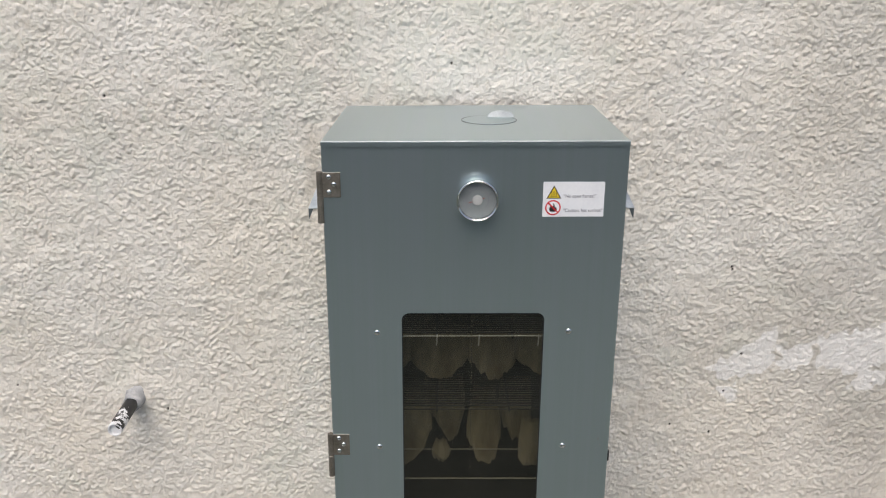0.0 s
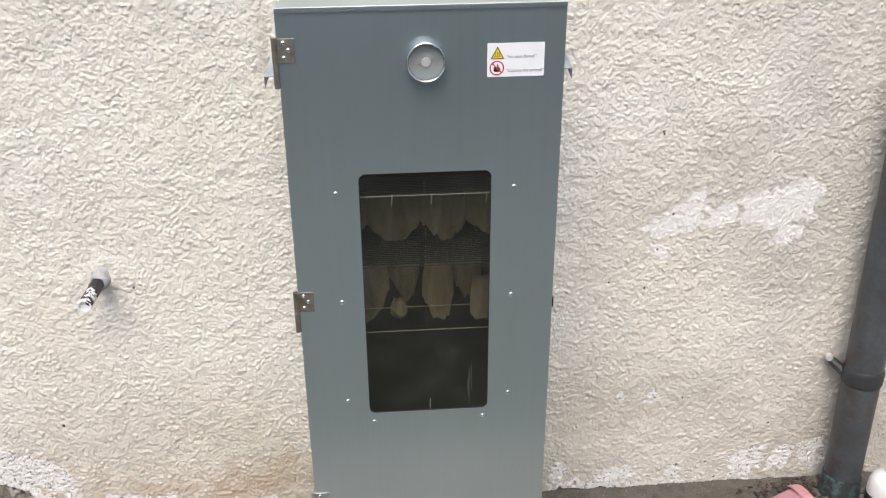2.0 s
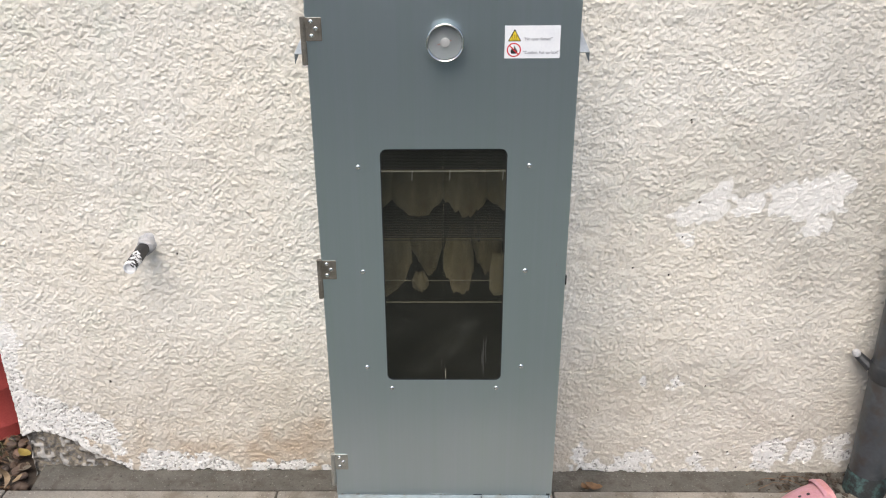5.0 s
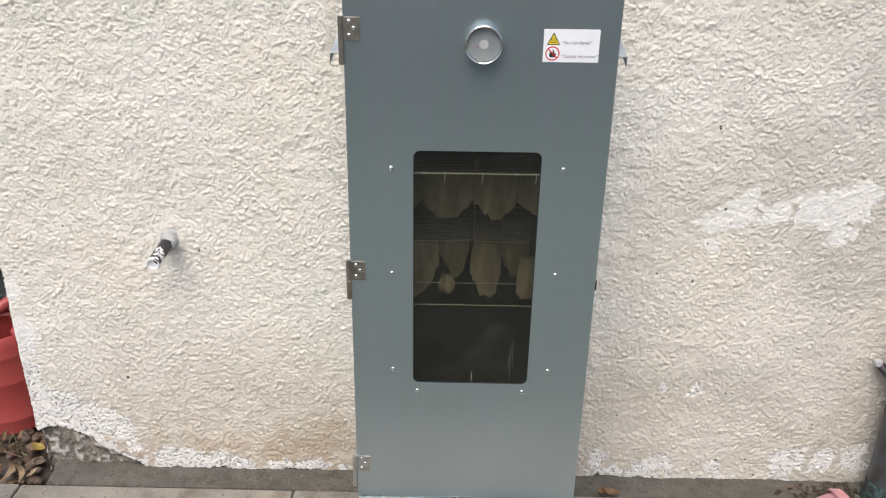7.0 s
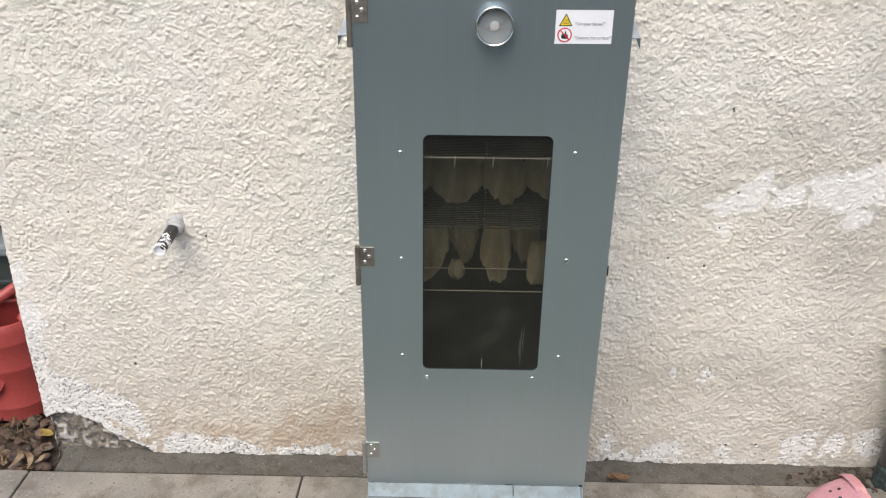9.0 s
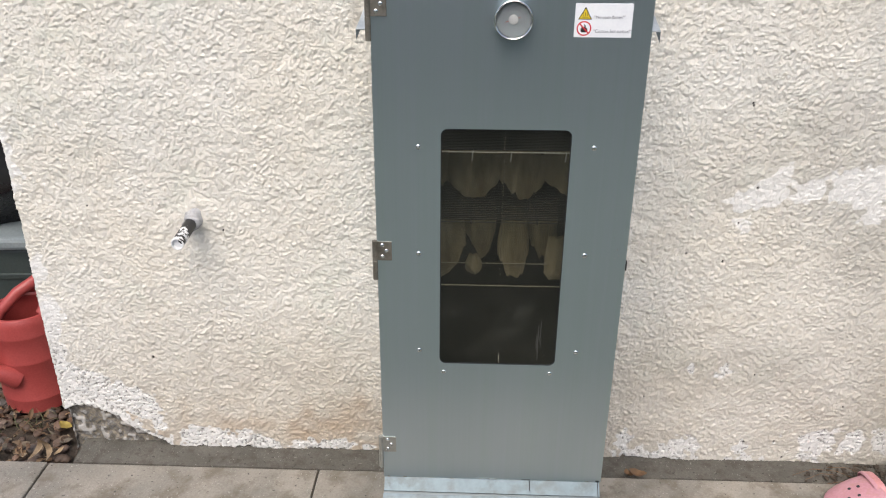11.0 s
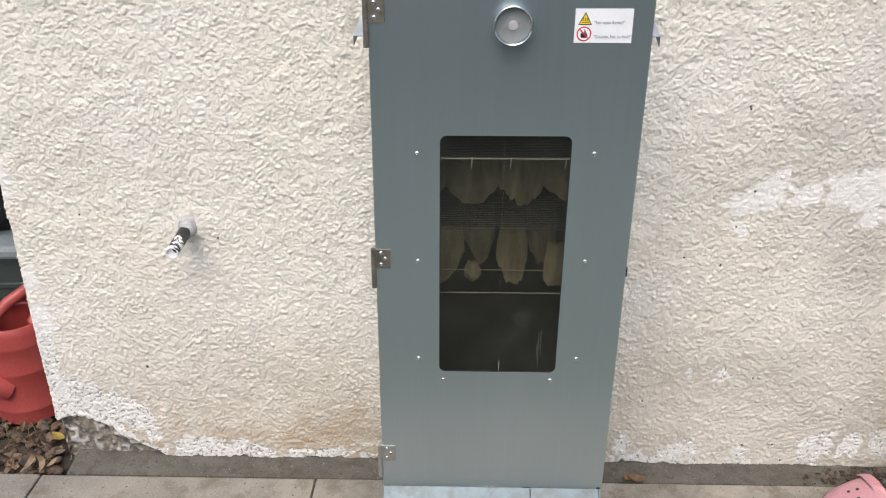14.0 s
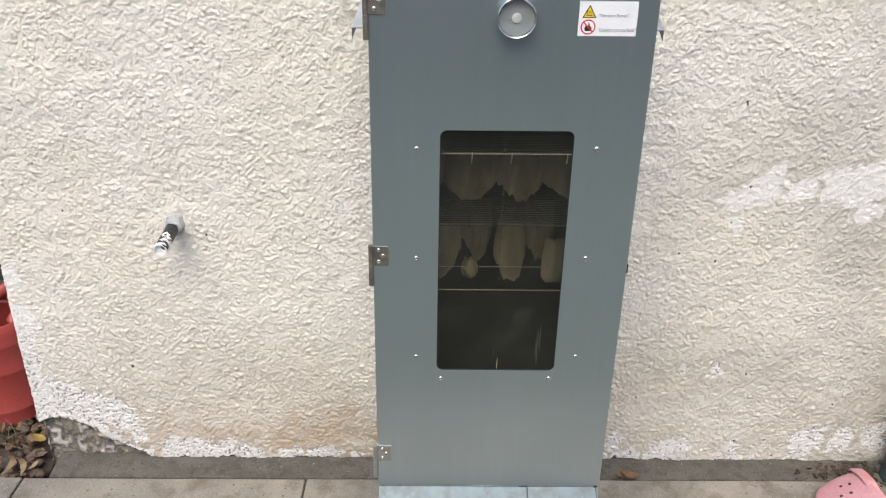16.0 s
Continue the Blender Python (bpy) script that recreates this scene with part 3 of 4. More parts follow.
part("ledge_slot", box(0.066, 0.085, YF - 0.0009, YF - 0.0003, DB + 0.0006, DB + 0.0020), dark_gap, cabinet)
part("plinth_panel", box(-HW + 0.003, HW - 0.003, YF - 0.028, YF + 0.005, 0.0, DB - 0.062, 0.002), steel, cabinet)
part("ledge_gap", prism([(YF - 0.0012, DB + 0.0005), (YF - 0.024, DB - 0.0185), (YF - 0.024, DB - 0.022), (YF - 0.0012, DB - 0.002)], HW - 0.0075, HW - 0.0060), dark_gap, cabinet)
part("ledge_gap", box(HW - 0.012, HW - 0.004, YF - 0.0014, YF - 0.0003, DB + 0.0005, DB + 0.0045, 0.0003), dark_gap, cabinet)

# door with window
win = (-0.1185, 0.1200, 0.5440, 1.0522)
dloops = [[(-HW, DB), (HW, DB), (HW, TOP - 0.001), (-HW, TOP - 0.001)], rounded(*win, 0.013)]
door_bm = plate(dloops, YF, YF + 0.0015)
for x0, x1, z0, z1 in ((-HW, -HW + 0.0012, DB, TOP - 0.001), (HW - 0.0012, HW, DB, TOP - 0.001), (-HW + 0.002, HW - 0.002, DB, DB + 0.0012)):
    box(x0, x1, YF + 0.0015, YF + 0.014, z0, z1, bm=door_bm)
door = part("door", door_bm, steel, cabinet, "grey-blue steel door with a smoked glass window")
pane = part("window_pane", plate([rounded(win[0] - 0.012, win[1] + 0.012, win[2] - 0.012, win[3] + 0.012, 0.01)], YF + 0.0030, YF + 0.0060), glass, door, "smoked glass pane")
pane.visible_shadow = False
part("window_seal", plate([rounded(win[0] - 0.002, win[1] + 0.002, win[2] - 0.002, win[3] + 0.002, 0.015), rounded(win[0] + 0.0015, win[1] - 0.0015, win[2] + 0.0015, win[3] - 0.0015, 0.012)], YF + 0.0016, YF + 0.0029), dark_gap, door)


for x, z0, z1, w, mt in ((0.004, 0.5465, 0.572, 0.0011, dim_wire), (0.0025, 0.556, 0.590, 0.0006, smear), (-0.004, 0.575, 0.598, 0.0012, smear), (0.082, 0.556, 0.640, 0.0032, smear), (0.087, 0.585, 0.650, 0.0022, smear), (0.079, 0.580, 0.618, 0.0014, smear)):
    streak = bmesh.new()
    n = 14
    rows = []
    for i in range(n + 1):
        t = i / n
        ww = w * 0.5 * (0.35 + 0.65 * math.sin(math.pi * min(max(t, 0.06), 0.94))) * (1 + 0.5 * noise.noise((t * 9, x * 50, 3)))
        cx = x + 0.0016 * noise.noise((t * 4, x * 80, 1))
        rows.append([streak.verts.new((cx + q * ww, YF + 0.0028, z0 + (z1 - z0) * t)) for q in (-1, 1)])
    for p, q in zip(rows, rows[1:]):
        streak.faces.new([p[0], p[1], q[1], q[0]])
    part("drip_streak", streak, mt, door)


def screw(x, z, y, parent, r=0.0050):
    m = Matrix.Translation((x, y, z)) @ pose(0, 0, 0, 90, 0, 0)
    bm = lathe([(r, 0), (r, 0.0006), (r * 0.85, 0.0016), (r * 0.45, 0.0023), (r * 0.22, 0.0023), (r * 0.16, 0.0012), (0, 0.0012)], m, 14)
    return part("screw", bm, screw_mat, parent, smooth=True)


for x, z in ((-0.1600, 1.0170), (0.1612, 1.0190), (-0.1600, 0.7985), (0.1612, 0.8005), (-0.1602, 0.5760), (0.1612, 0.5785), (-0.1095, 0.5238), (0.1105, 0.5252)):
    screw(x, z, YF, door)
# hinges
for z, zinc in ((1.272, hinge_mat), (0.803, hinge_mat), (0.330, hinge_lit)):
    kn = lathe([(0, -0.062), (0.0052, -0.062), (0.0052, -0.0215), (0.0046, -0.0210), (0.0046, -0.0200), (0.0052, -0.0195), (0.0052, 0.022), (0, 0.022)], Matrix.Translation((-HW - 0.004, YF - 0.001, z)), 14)
    hinge = part("hinge", kn, zinc, cabinet, "dull metal butt hinge", smooth=True)
    part("leaf_plate", box(-HW - 0.003, -HW + 0.029, YF - 0.0022, YF - 0.0004, z - 0.020, z + 0.0205, 0.0006), zinc, hinge)
    part("leaf_plate", box(-HW - 0.0015, -HW + 0.0000, YF + 0.001, YF + 0.026, z - 0.062, z - 0.021, 0.0005), zinc, hinge)
    for dx, dz in ((0.0105, 0.0135), (0.0185, 0.0015), (0.0105, -0.011)):
        screw(-HW + dx, z + dz, YF - 0.0024, hinge, 0.0043)
# bent carrying lugs on both sides
for sgn, out in ((-1, 0.033), (1, 0.026)):
    bm = bmesh.new()
    xi, xt, xo = sgn * (HW - 0.003), sgn * (HW + out - 0.014), sgn * (HW + out)
    vs = [bm.verts.new(p) for p in ((xi, -0.262, 1.262), (xt, -0.266, 1.258), (xo, -0.322, 1.219), (xi, -0.322, 1.219))]
    bm.faces.new(vs)
    res = bmesh.ops.extrude_face_region(bm, geom=bm.faces[:])
    bmesh.ops.translate(bm, vec=(0, 0.001, -0.0015), verts=[g for g in res["geom"] if isinstance(g, bmesh.types.BMVert)])
    lug = part("lug", bm, galv, cabinet, "bent galvanised side lug")
    bm = bmesh.new()
    bm.faces.new([bm.verts.new(p) for p in ((xo, -0.321, 1.2175), (xo, -0.321, 1.199), (xo - sgn * 0.008, -0.320, 1.2175))])
    bm.faces.ensure_lookup_table()
    res = bmesh.ops.extrude_face_region(bm, geom=bm.faces[:])
    bmesh.ops.translate(bm, vec=(0, 0.002, 0), verts=[g for g in res["geom"] if isinstance(g, bmesh.types.BMVert)])
    part("lug_tip", bm, seam_mat, lug, "dark bent tip")
# small catch on the free edge
part("catch", box(HW - 0.001, HW + 0.0035, YF + 0.002, YF + 0.010, 0.768, 0.788, 0.001), ink, cabinet, "small black door catch")

for x, z, w, hh in ((0.222, 0.812, 0.002, 0.005), (0.226, 0.800, 0.0015, 0.0035), (0.219, 0.795, 0.003, 0.0012), (0.214, 0.838, 0.001, 0.003)):
    part("paint_chip", box(x, x + w, YF - 0.0006, YF - 0.0002, z, z + hh), galv, door)
# thermometer
gm = Matrix.Translation((0.0042, YF, 1.2515)) @ pose(0, 0, 0, 90, 0, 0) @ Matrix.Diagonal((0.95, 0.95, 1, 1))
gauge = part("thermometer", lathe([(0.024, 0), (0.027, 0.002), (0.0305, 0.008), (0.0305, 0.016)], gm, 40), gauge_steel, cabinet, "round chrome dial thermometer", True)
part("bezel", lathe([(0.0305, 0.013), (0.0340, 0.0140), (0.0350, 0.0180), (0.0350, 0.0225), (0.0345, 0.0245), (0.0335, 0.0252), (0.0322, 0.0246), (0.0312, 0.0225), (0.0306, 0.0160), (0.0306, 0.013)], gm, 48), chrome, gauge, smooth=True)
part("dial_face", lathe([(0.0307, 0.0150), (0, 0.0150)], gm, 48), dial, gauge)
ring = bmesh.new()
for k in range(28):
    a0, a1 = radians(-40 + 260 * k / 28), radians(-40 + 260 * (k + 1) / 28)
    ring.faces.new([ring.verts.new((r * math.cos(a), r * math.sin(a), 0.0154)) for r, a in ((0.0180, a0), (0.0188, a0), (0.0188, a1), (0.0180, a1))])
for k in range(9):
    a = radians(-40 + 260 * k / 8)
    t0 = Vector((-math.sin(a), math.cos(a), 0)) * 0.0006
    p0, p1 = Vector((math.cos(a), math.sin(a), 0)) * 0.0215, Vector((math.cos(a), math.sin(a), 0)) * 0.0245
    ring.faces.new([ring.verts.new(p + q + Vector((0, 0, 0.0154))) for p, q in ((p0, t0), (p1, t0), (p1, -t0), (p0, -t0))])
ring.transform(gm)
part("scale_ring", ring, ink_soft, gauge)
nd = box(-0.016, 0.013, -0.0005, 0.0005, 0.0160, 0.0164)
nd.transform(gm @ pose(0, 0, 0, 0, 0, 18))
part("needle", nd, needle_mat, gauge)
part("hub", lathe([(0.0085, 0.0156), (0.0085, 0.0174), (0.006, 0.0182), (0, 0.0182)], gm, 24), hub_metal, gauge, smooth=True)
gp = part("gauge_glass", lathe([(0.0308, 0.0205), (0, 0.0205), (0, 0.0220), (0.0308, 0.0220)], gm, 40), lens_glass, gauge)
gp.visible_shadow = False

# warning sticker
LX, LZ = 0.1088, 1.2192
st = part("warning_sticker", box(LX, LX + 0.0975, YF - 0.0007, YF - 0.0003, LZ, LZ + 0.0570), paper, cabinet, "white warning sticker with two pictograms")


def flat(points, depth, material, name, parent=st):
    bm = bmesh.new()
    bm.faces.new([bm.verts.new((LX + x, YF - 0.0007 - depth, LZ + z)) for x, z in points])
    return part(name, bm, material, parent)


def ringpts(cx, cz, r, n=28, a0=0):
    return [(cx + r * math.cos(radians(a0 + 360 * k / n)), cz + r * math.sin(radians(a0 + 360 * k / n))) for k in range(n)]


flat([(0.0055, 0.0300), (0.0290, 0.0300), (0.01725, 0.0515)], 0.0003, ink, "warning_triangle_border")
flat([(0.0080, 0.0315), (0.0265, 0.0315), (0.01725, 0.0485)], 0.0005, yellow, "warning_triangle")
for k in range(3):
    x = 0.0135 + 0.0035 * k
    flat([(x - 0.0005, 0.0355), (x + 0.0005, 0.0355), (x + 0.0011, 0.0375), (x + 0.0003, 0.040), (x + 0.001, 0.042), (x, 0.042), (x - 0.0007, 0.040), (x + 0.0001, 0.0375)], 0.0007, ink, "heat_wave")
flat([(0.0115, 0.0335), (0.0230, 0.0335), (0.0230, 0.0345), (0.0115, 0.0345)], 0.0007, ink, "hot_plate_bar")
flat(ringpts(0.0165, 0.0150, 0.0125), 0.0003, red_ink, "prohibition_disc")
flat(ringpts(0.0165, 0.0150, 0.0104), 0.0005, paper, "prohibition_field")
flat([(0.0125, 0.0085), (0.0205, 0.0085), (0.0228, 0.0120), (0.0215, 0.0165), (0.0198, 0.0150), (0.0190, 0.0200), (0.0165, 0.0230), (0.0168, 0.0180), (0.0145, 0.0160), (0.0130, 0.0185), (0.0108, 0.0140), (0.0108, 0.0110)], 0.0007, ink, "flame_sign")
flat([(0.0082, 0.0220), (0.0097, 0.0234), (0.0250, 0.0080), (0.0234, 0.0066)], 0.0009, red_ink, "prohibition_bar")
for text, z in (("\u201cNo open flames!\u201d", 0.0315), ("\u201cCaution, hot surface!\u201d", 0.0080)):
    lettering(text, 0.0080, Matrix.Translation((LX + 0.0325, YF - 0.0012, LZ + z)) @ pose(0, 0, 0, 90, 0, 0) @ Matrix.Diagonal((0.86, 1, 1, 1)), ink_soft, st)


# racks inside
def rack(z, front, depth, material, count=0):
    """A front wire with sooty wires behind it."""
    r = part("wire_rack", tube([(-HW + 0.008, front, z), (HW - 0.008, front, z)], 0.0011, 8), material, cabinet, "thin steel wire rack")
    for k in range(count):
        y = front + 0.012 + (depth - 0.012) * k / max(count - 1, 1)
        part("wire", tube([(-HW + 0.008, y, z + 0.001), (HW - 0.008, y, z + 0.001)], 0.0017, 6), black_soot, r)
    for x in ((-0.19, -0.06, 0.07, 0.19) if count else ()):
        part("cross_bar", tube([(x, front, z - 0.003), (x, front + depth, z - 0.003)], 0.0022, 6), soot, r)
    return r


r1 = rack(1.001, -0.352, 0.31, wire_mat, 34)
for x in (-0.0595, 0.0125, 0.114):
    part("hook", tube([(x, -0.3505, 1.0025), (x, -0.3545, 1.001), (x - 0.0005, -0.3545, 0.990), (x - 0.001, -0.351, 0.983)], 0.0012, 8), wire_mat, r1)
rack(0.7155, -0.346, 0.0, dim_wire)
rack(0.717, -0.250, 0.0, dim_wire)
rack(0.848, -0.330, 0.29, soot, 32)
# thin upright thread with small pale beads, just behind the pane
thread = part("drip_thread", tube([(-0.0004, -0.3605, 0.735), (-0.0004, -0.3605, 1.045)], 0.0003, 6), soot, cabinet, "dotted pale line behind the glass")
bead_rng = random.Random(5)
for k in range(40):
    zk, rk = 0.738 + 0.0077 * k + bead_rng.uniform(-0.003, 0.003), bead_rng.uniform(0.0005, 0.0012)
    part("bead", lathe([(0, -rk), (rk, -0.4 * rk), (rk, 0.5 * rk), (0, rk)], Matrix.Translation((-0.0004 + bead_rng.uniform(-0.0008, 0.0008), -0.3608, zk)), 8), dim_wire, thread, smooth=True)


def fillet(x, y, z_top, z_low, width, lengths, neck=0.8, ragged=0.006, thick=0.018, seed=0):
    """A hanging side of fish: lengths gives how far down it reaches from one edge to the other."""
    rng = random.Random(seed)
    length = z_top - z_low
    own = bmesh.new()
    nu, nt_ = 22, 12
    for face in (-1, 1):
        grid = []
        for i in range(nu + 1):
            u = -1 + 2 * i / nu
            p = (u + 1) / 2 * (len(lengths) - 1)
            j = min(int(p), len(lengths) - 2)
            f = smooth(p - j, 0, 1)
            reach = length * (lengths[j] * (1 - f) + lengths[j + 1] * f)
            reach += ragged * (noise.noise((u * 3.1, seed, 1)) + 0.9 * noise.noise((u * 8.5, seed, 4)) + 0.5 * noise.noise((u * 19, seed, 9)))
            col = []
            for k in range(nt_ + 1):
                t = k / nt_
                down = reach * t
                w = width / 2 * (neck + (1 - neck) * smooth(down / length, 0.0, 0.55)) * (1 + 0.05 * noise.noise((t * 4, u, seed)))
                belly = thick / 2 * math.sqrt(max(1 - u * u, 0)) * (0.55 + 0.45 * math.sin(math.pi * min(t * 0.85 + 0.1, 1))) * math.sqrt(max(1 - t ** 6, 0))
                fold = 0.006 * noise.noise((u * 1.6, t * 2.2, seed + 2)) + 0.0022 * noise.noise((u * 5, t * 6, seed + 6)) - 0.010 * u * u
                col.append(own.verts.new((u * w, face * belly - fold, -down)))
            grid.append(col)
        for p, q in zip(grid, grid[1:]):
            for k in range(nt_):
                own.faces.new([p[k], p[k + 1], q[k + 1], q[k]])
    bmesh.ops.remove_doubles(own, verts=own.verts[:], dist=0.00005)
    ob = part("fish_fillet", own, flesh, smooth=True)
    ob.matrix_basis = CAB @ Matrix.Translation((x, y, z_top)) @ pose(0, 0, 0, 0, 0, rng.uniform(-8, 8))
    return tagged(ob, "pale smoked fish fillet hanging inside the smoker", "fish fillet", "fillets hanging in the smoker")


def smooth(t, lo, hi):
    t = min(max((t - lo) / (hi - lo), 0), 1)
    return t * t * (3 - 2 * t)


for k, (x, y, zt, zlow, w, reach, neck, rag) in enumerate((
        (-0.1550, -0.235, 0.998, 0.865, 0.100, (1.0, 1.0, 0.97, 0.88, 0.76), 0.9, 0.003),
        (-0.0534, -0.235, 0.998, 0.859, 0.112, (0.74, 0.86, 0.98, 1.0, 0.99, 0.84, 0.74), 0.9, 0.008),
        (0.042, -0.238, 0.998, 0.859, 0.090, (0.76, 0.82, 0.90, 1.0, 0.98, 0.86, 0.74), 0.9, 0.011),
        (0.1385, -0.235, 0.998, 0.858, 0.112, (0.72, 0.80, 0.90, 0.98, 1.0, 0.9), 0.9, 0.003),
        (-0.122, -0.240, 0.845, 0.664, 0.106, (1.0, 1.0, 0.97, 0.90, 0.78, 0.52), 0.85, 0.004),
        (-0.046, -0.200, 0.845, 0.698, 0.082, (0.42, 0.56, 0.74, 1.0, 0.90, 0.55), 0.95, 0.009),
        (-0.053, -0.250, 0.735, 0.690, 0.036, (0.75, 0.97, 1.0, 0.98, 0.8), 0.6, 0.006),
        (0.029, -0.240, 0.845, 0.680, 0.066, (0.70, 0.80, 0.97, 0.98, 1.0, 0.97, 0.68), 0.66, 0.012),
        (0.092, -0.200, 0.845, 0.702, 0.066, (0.55, 0.80, 0.94, 1.0, 0.80), 0.9, 0.009),
        (0.122, -0.250, 0.780, 0.680, 0.050, (0.90, 1.0, 0.96, 1.0, 0.9), 0.8, 0.005))):
    fillet(x, y, zt, zlow, w, reach, neck, rag, 0.018, k + 1)

# the cabinet stands a touch out of true: its level lines do not follow its lean
lean = Matrix.Identity(4)
lean[2][0] = 0.0075
for ob in cabinet.children_recursive:
    ob.data.transform(lean)

# ---- outlet pipe in the wall ----
outlet = tagged(thing("outlet_pipe", pose(-0.738, 0, 0.692)), "short painted overflow pipe sealed into the roughcast wall", "pipe")
part("sealant_collar", lathe([(0.044, -0.012), (0.034, -0.005), (0.026, 0.002), (0.0215, 0.009), (0.0200, 0.018), (0.0192, 0.026), (0.0205, 0.033), (0.0190, 0.038), (0.0165, 0.040), (0.0150, 0.039)], pose(0, 0, 0, 90 + 2, 0, 2), 24), pipe_cap, outlet, "lumpy grey sealant", True)
for vtx in outlet.children[0].data.vertices:
    vtx.co += 0.0075 * Vector((noise.noise(vtx.co * 60), 0.5 * noise.noise(vtx.co * 70), noise.noise(vtx.co * 60 + Vector((3, 1, 0)))))
part("spout", lathe([(0.0150, 0.03), (0.0150, 0.142), (0.0142, 0.145), (0.0122, 0.145), (0.0118, 0.1385), (0, 0.1385)], pose(0, 0, 0, 90 + 2, 0, 2), 24), tape, outlet, "pipe with flaking black and white paint", True)

# ---- downpipe ----
down = tagged(thing("downpipe", pose(1.113, -0.064, 0)), "dark grey cast iron downpipe on the wall", "downpipe")
R = 0.0455
part("pipe", lathe([(R, 0.02), (R, 2.9), (R - 0.005, 2.9), (R - 0.005, 0.02)], Matrix(), 40), pipe_paint, down, smooth=True)
part("collar", lathe([(R + 0.0005, 0.338), (R + 0.003, 0.341), (R + 0.004, 0.352), (R + 0.004, 0.374), (R + 0.002, 0.382), (R + 0.0005, 0.385)], Matrix(), 40), collar_paint, down, "black painted pipe collar", True)
part("foot", lathe([(R + 0.001, 0.058), (R + 0.003, 0.05), (R + 0.005, 0.02), (R + 0.010, -0.03)], Matrix(), 40), teal, down, "old teal paint at the pipe's foot", True)
ear = tube([(-R + 0.006, 0.02, 0.360), (-R - 0.010, 0.036, 0.374), (-R - 0.024, 0.050, 0.386)], [0.014, 0.012, 0.010], 10)
part("bracket_ear", ear, collar_paint, down, "black bracket ear")
part("bracket_nail", lathe([(0.011, 0), (0.011, 0.004), (0.007, 0.009), (0, 0.010)], Matrix.Translation((-R - 0.027, 0.041, 0.391)) @ pose(0, 0, 0, 90, 0, -25), 14), pipe_cap, down, "chipped nail head", True)

# ---- watering can ----
can = tagged(thing("watering_can", pose(-1.385, 0.255, -0.026)), "faded red plastic watering can on the littered soil", "watering can")
prof = [(0, 0.0), (0.094, 0.0), (0.101, 0.006), (0.103, 0.040), (0.1042, 0.043), (0.1042, 0.047), (0.103, 0.050), (0.103, 0.150), (0.1045, 0.154), (0.1045, 0.160), (0.103, 0.164), (0.103, 0.226), (0.1045, 0.230), (0.1045, 0.236), (0.103, 0.241),
        (0.102, 0.262), (0.099, 0.276), (0.093, 0.285), (0.087, 0.286), (0.084, 0.280), (0.090, 0.266), (0.096, 0.240), (0.098, 0.02), (0, 0.015)]
part("body", lathe(prof, Matrix.Diagonal((1, 1, 1.11, 1)), 56), red_plastic, can, smooth=True)
hood = bmesh.new()
hr = []
for i in range(9):
    t = i / 8
    hr.append([hood.verts.new(((0.098 - 0.03 * t * t) * math.cos(radians(a)), (0.098 - 0.03 * t * t) * math.sin(radians(a)), 0.298 + 0.062 * t * max(math.cos(radians(a - 50)), 0) ** 0.6)) for a in range(-30, 131, 8)])
for a, c in zip(hr, hr[1:]):
    for k in range(len(a) - 1):
        hood.faces.new([a[k], a[k + 1], c[k + 1], c[k]])
hood_ob = part("hood", hood, red_plastic, can, smooth=True)
hood_ob.modifiers.new("thick", "SOLIDIFY").thickness = 0.003
grip = [(0.085, 0.040, 0.315), (0.078, 0.030, 0.385), (0.055, 0.008, 0.402), (0.012, -0.022, 0.376), (-0.032, -0.052, 0.330), (-0.066, -0.080, 0.272), (-0.080, -0.103, 0.225), (-0.074, -0.118, 0.188), (-0.052, -0.118, 0.164), (-0.028, -0.106, 0.148), (-0.010, -0.088, 0.128)]
part("handle", tube(grip, [0.016, 0.0165, 0.0165, 0.0165, 0.0165, 0.0165, 0.0170, 0.0185, 0.022, 0.029, 0.036], 18), red_plastic, can, smooth=True)
part("spout", tube([(0.02, 0.085, 0.06), (0.03, 0.125, 0.11), (0.05, 0.20, 0.22), (0.07, 0.27, 0.33)], [0.042, 0.034, 0.022, 0.016], 18), red_plastic, can, smooth=True)

# ---- storage box with a black sack ----
crate = tagged(thing("storage_box", pose(-1.62, 0.62, -0.025, 0, 0, 4)), "dark green-grey plastic storage box with a pale rim", "storage box")
cb = box(-0.36, 0.36, -0.26, 0.26, 0.0, 0.455, 0.02)
box(-0.365, 0.365, -0.265, 0.265, 0.345, 0.365, 0.004, bm=cb)
part("body", cb, bin_plastic, crate)
part("rim", box(-0.385, 0.385, -0.285, 0.285, 0.45, 0.490, 0.012), rim_plastic, crate, "grey plastic rim")
sk = bmesh.new()
bmesh.ops.create_uvsphere(sk, u_segments=48, v_segments=32, radius=1)
for vtx in sk.verts:
    d = 1 + 0.13 * noise.noise(vtx.co * 2.2) + 0.07 * noise.noise(vtx.co * 6) + 0.05 * abs(noise.noise(Vector((vtx.co.x * 9, vtx.co.y * 9, vtx.co.z * 3))))
    vtx.co = Vector((vtx.co.x * 0.36 * d, vtx.co.y * 0.25 * d, max(vtx.co.z * 0.34 * d, -0.22)))
sack = part("plastic_sack", sk, sack_mat, smooth=True)
sack.matrix_basis = pose(-1.62, 0.62, 0.685)
tagged(sack, "crumpled black plastic sack on the storage box", "sack")

# ---- pink clog ----
clog = tagged(thing("clog", pose(0.983, -0.205, 0.053, 0, 0, 6) @ pose(0, 0, 0, 0, -105, 0) @ Matrix.Diagonal((0.88, 0.9, 0.98, 1))), "pink foam clog with vent holes lying by the wall", "shoe")


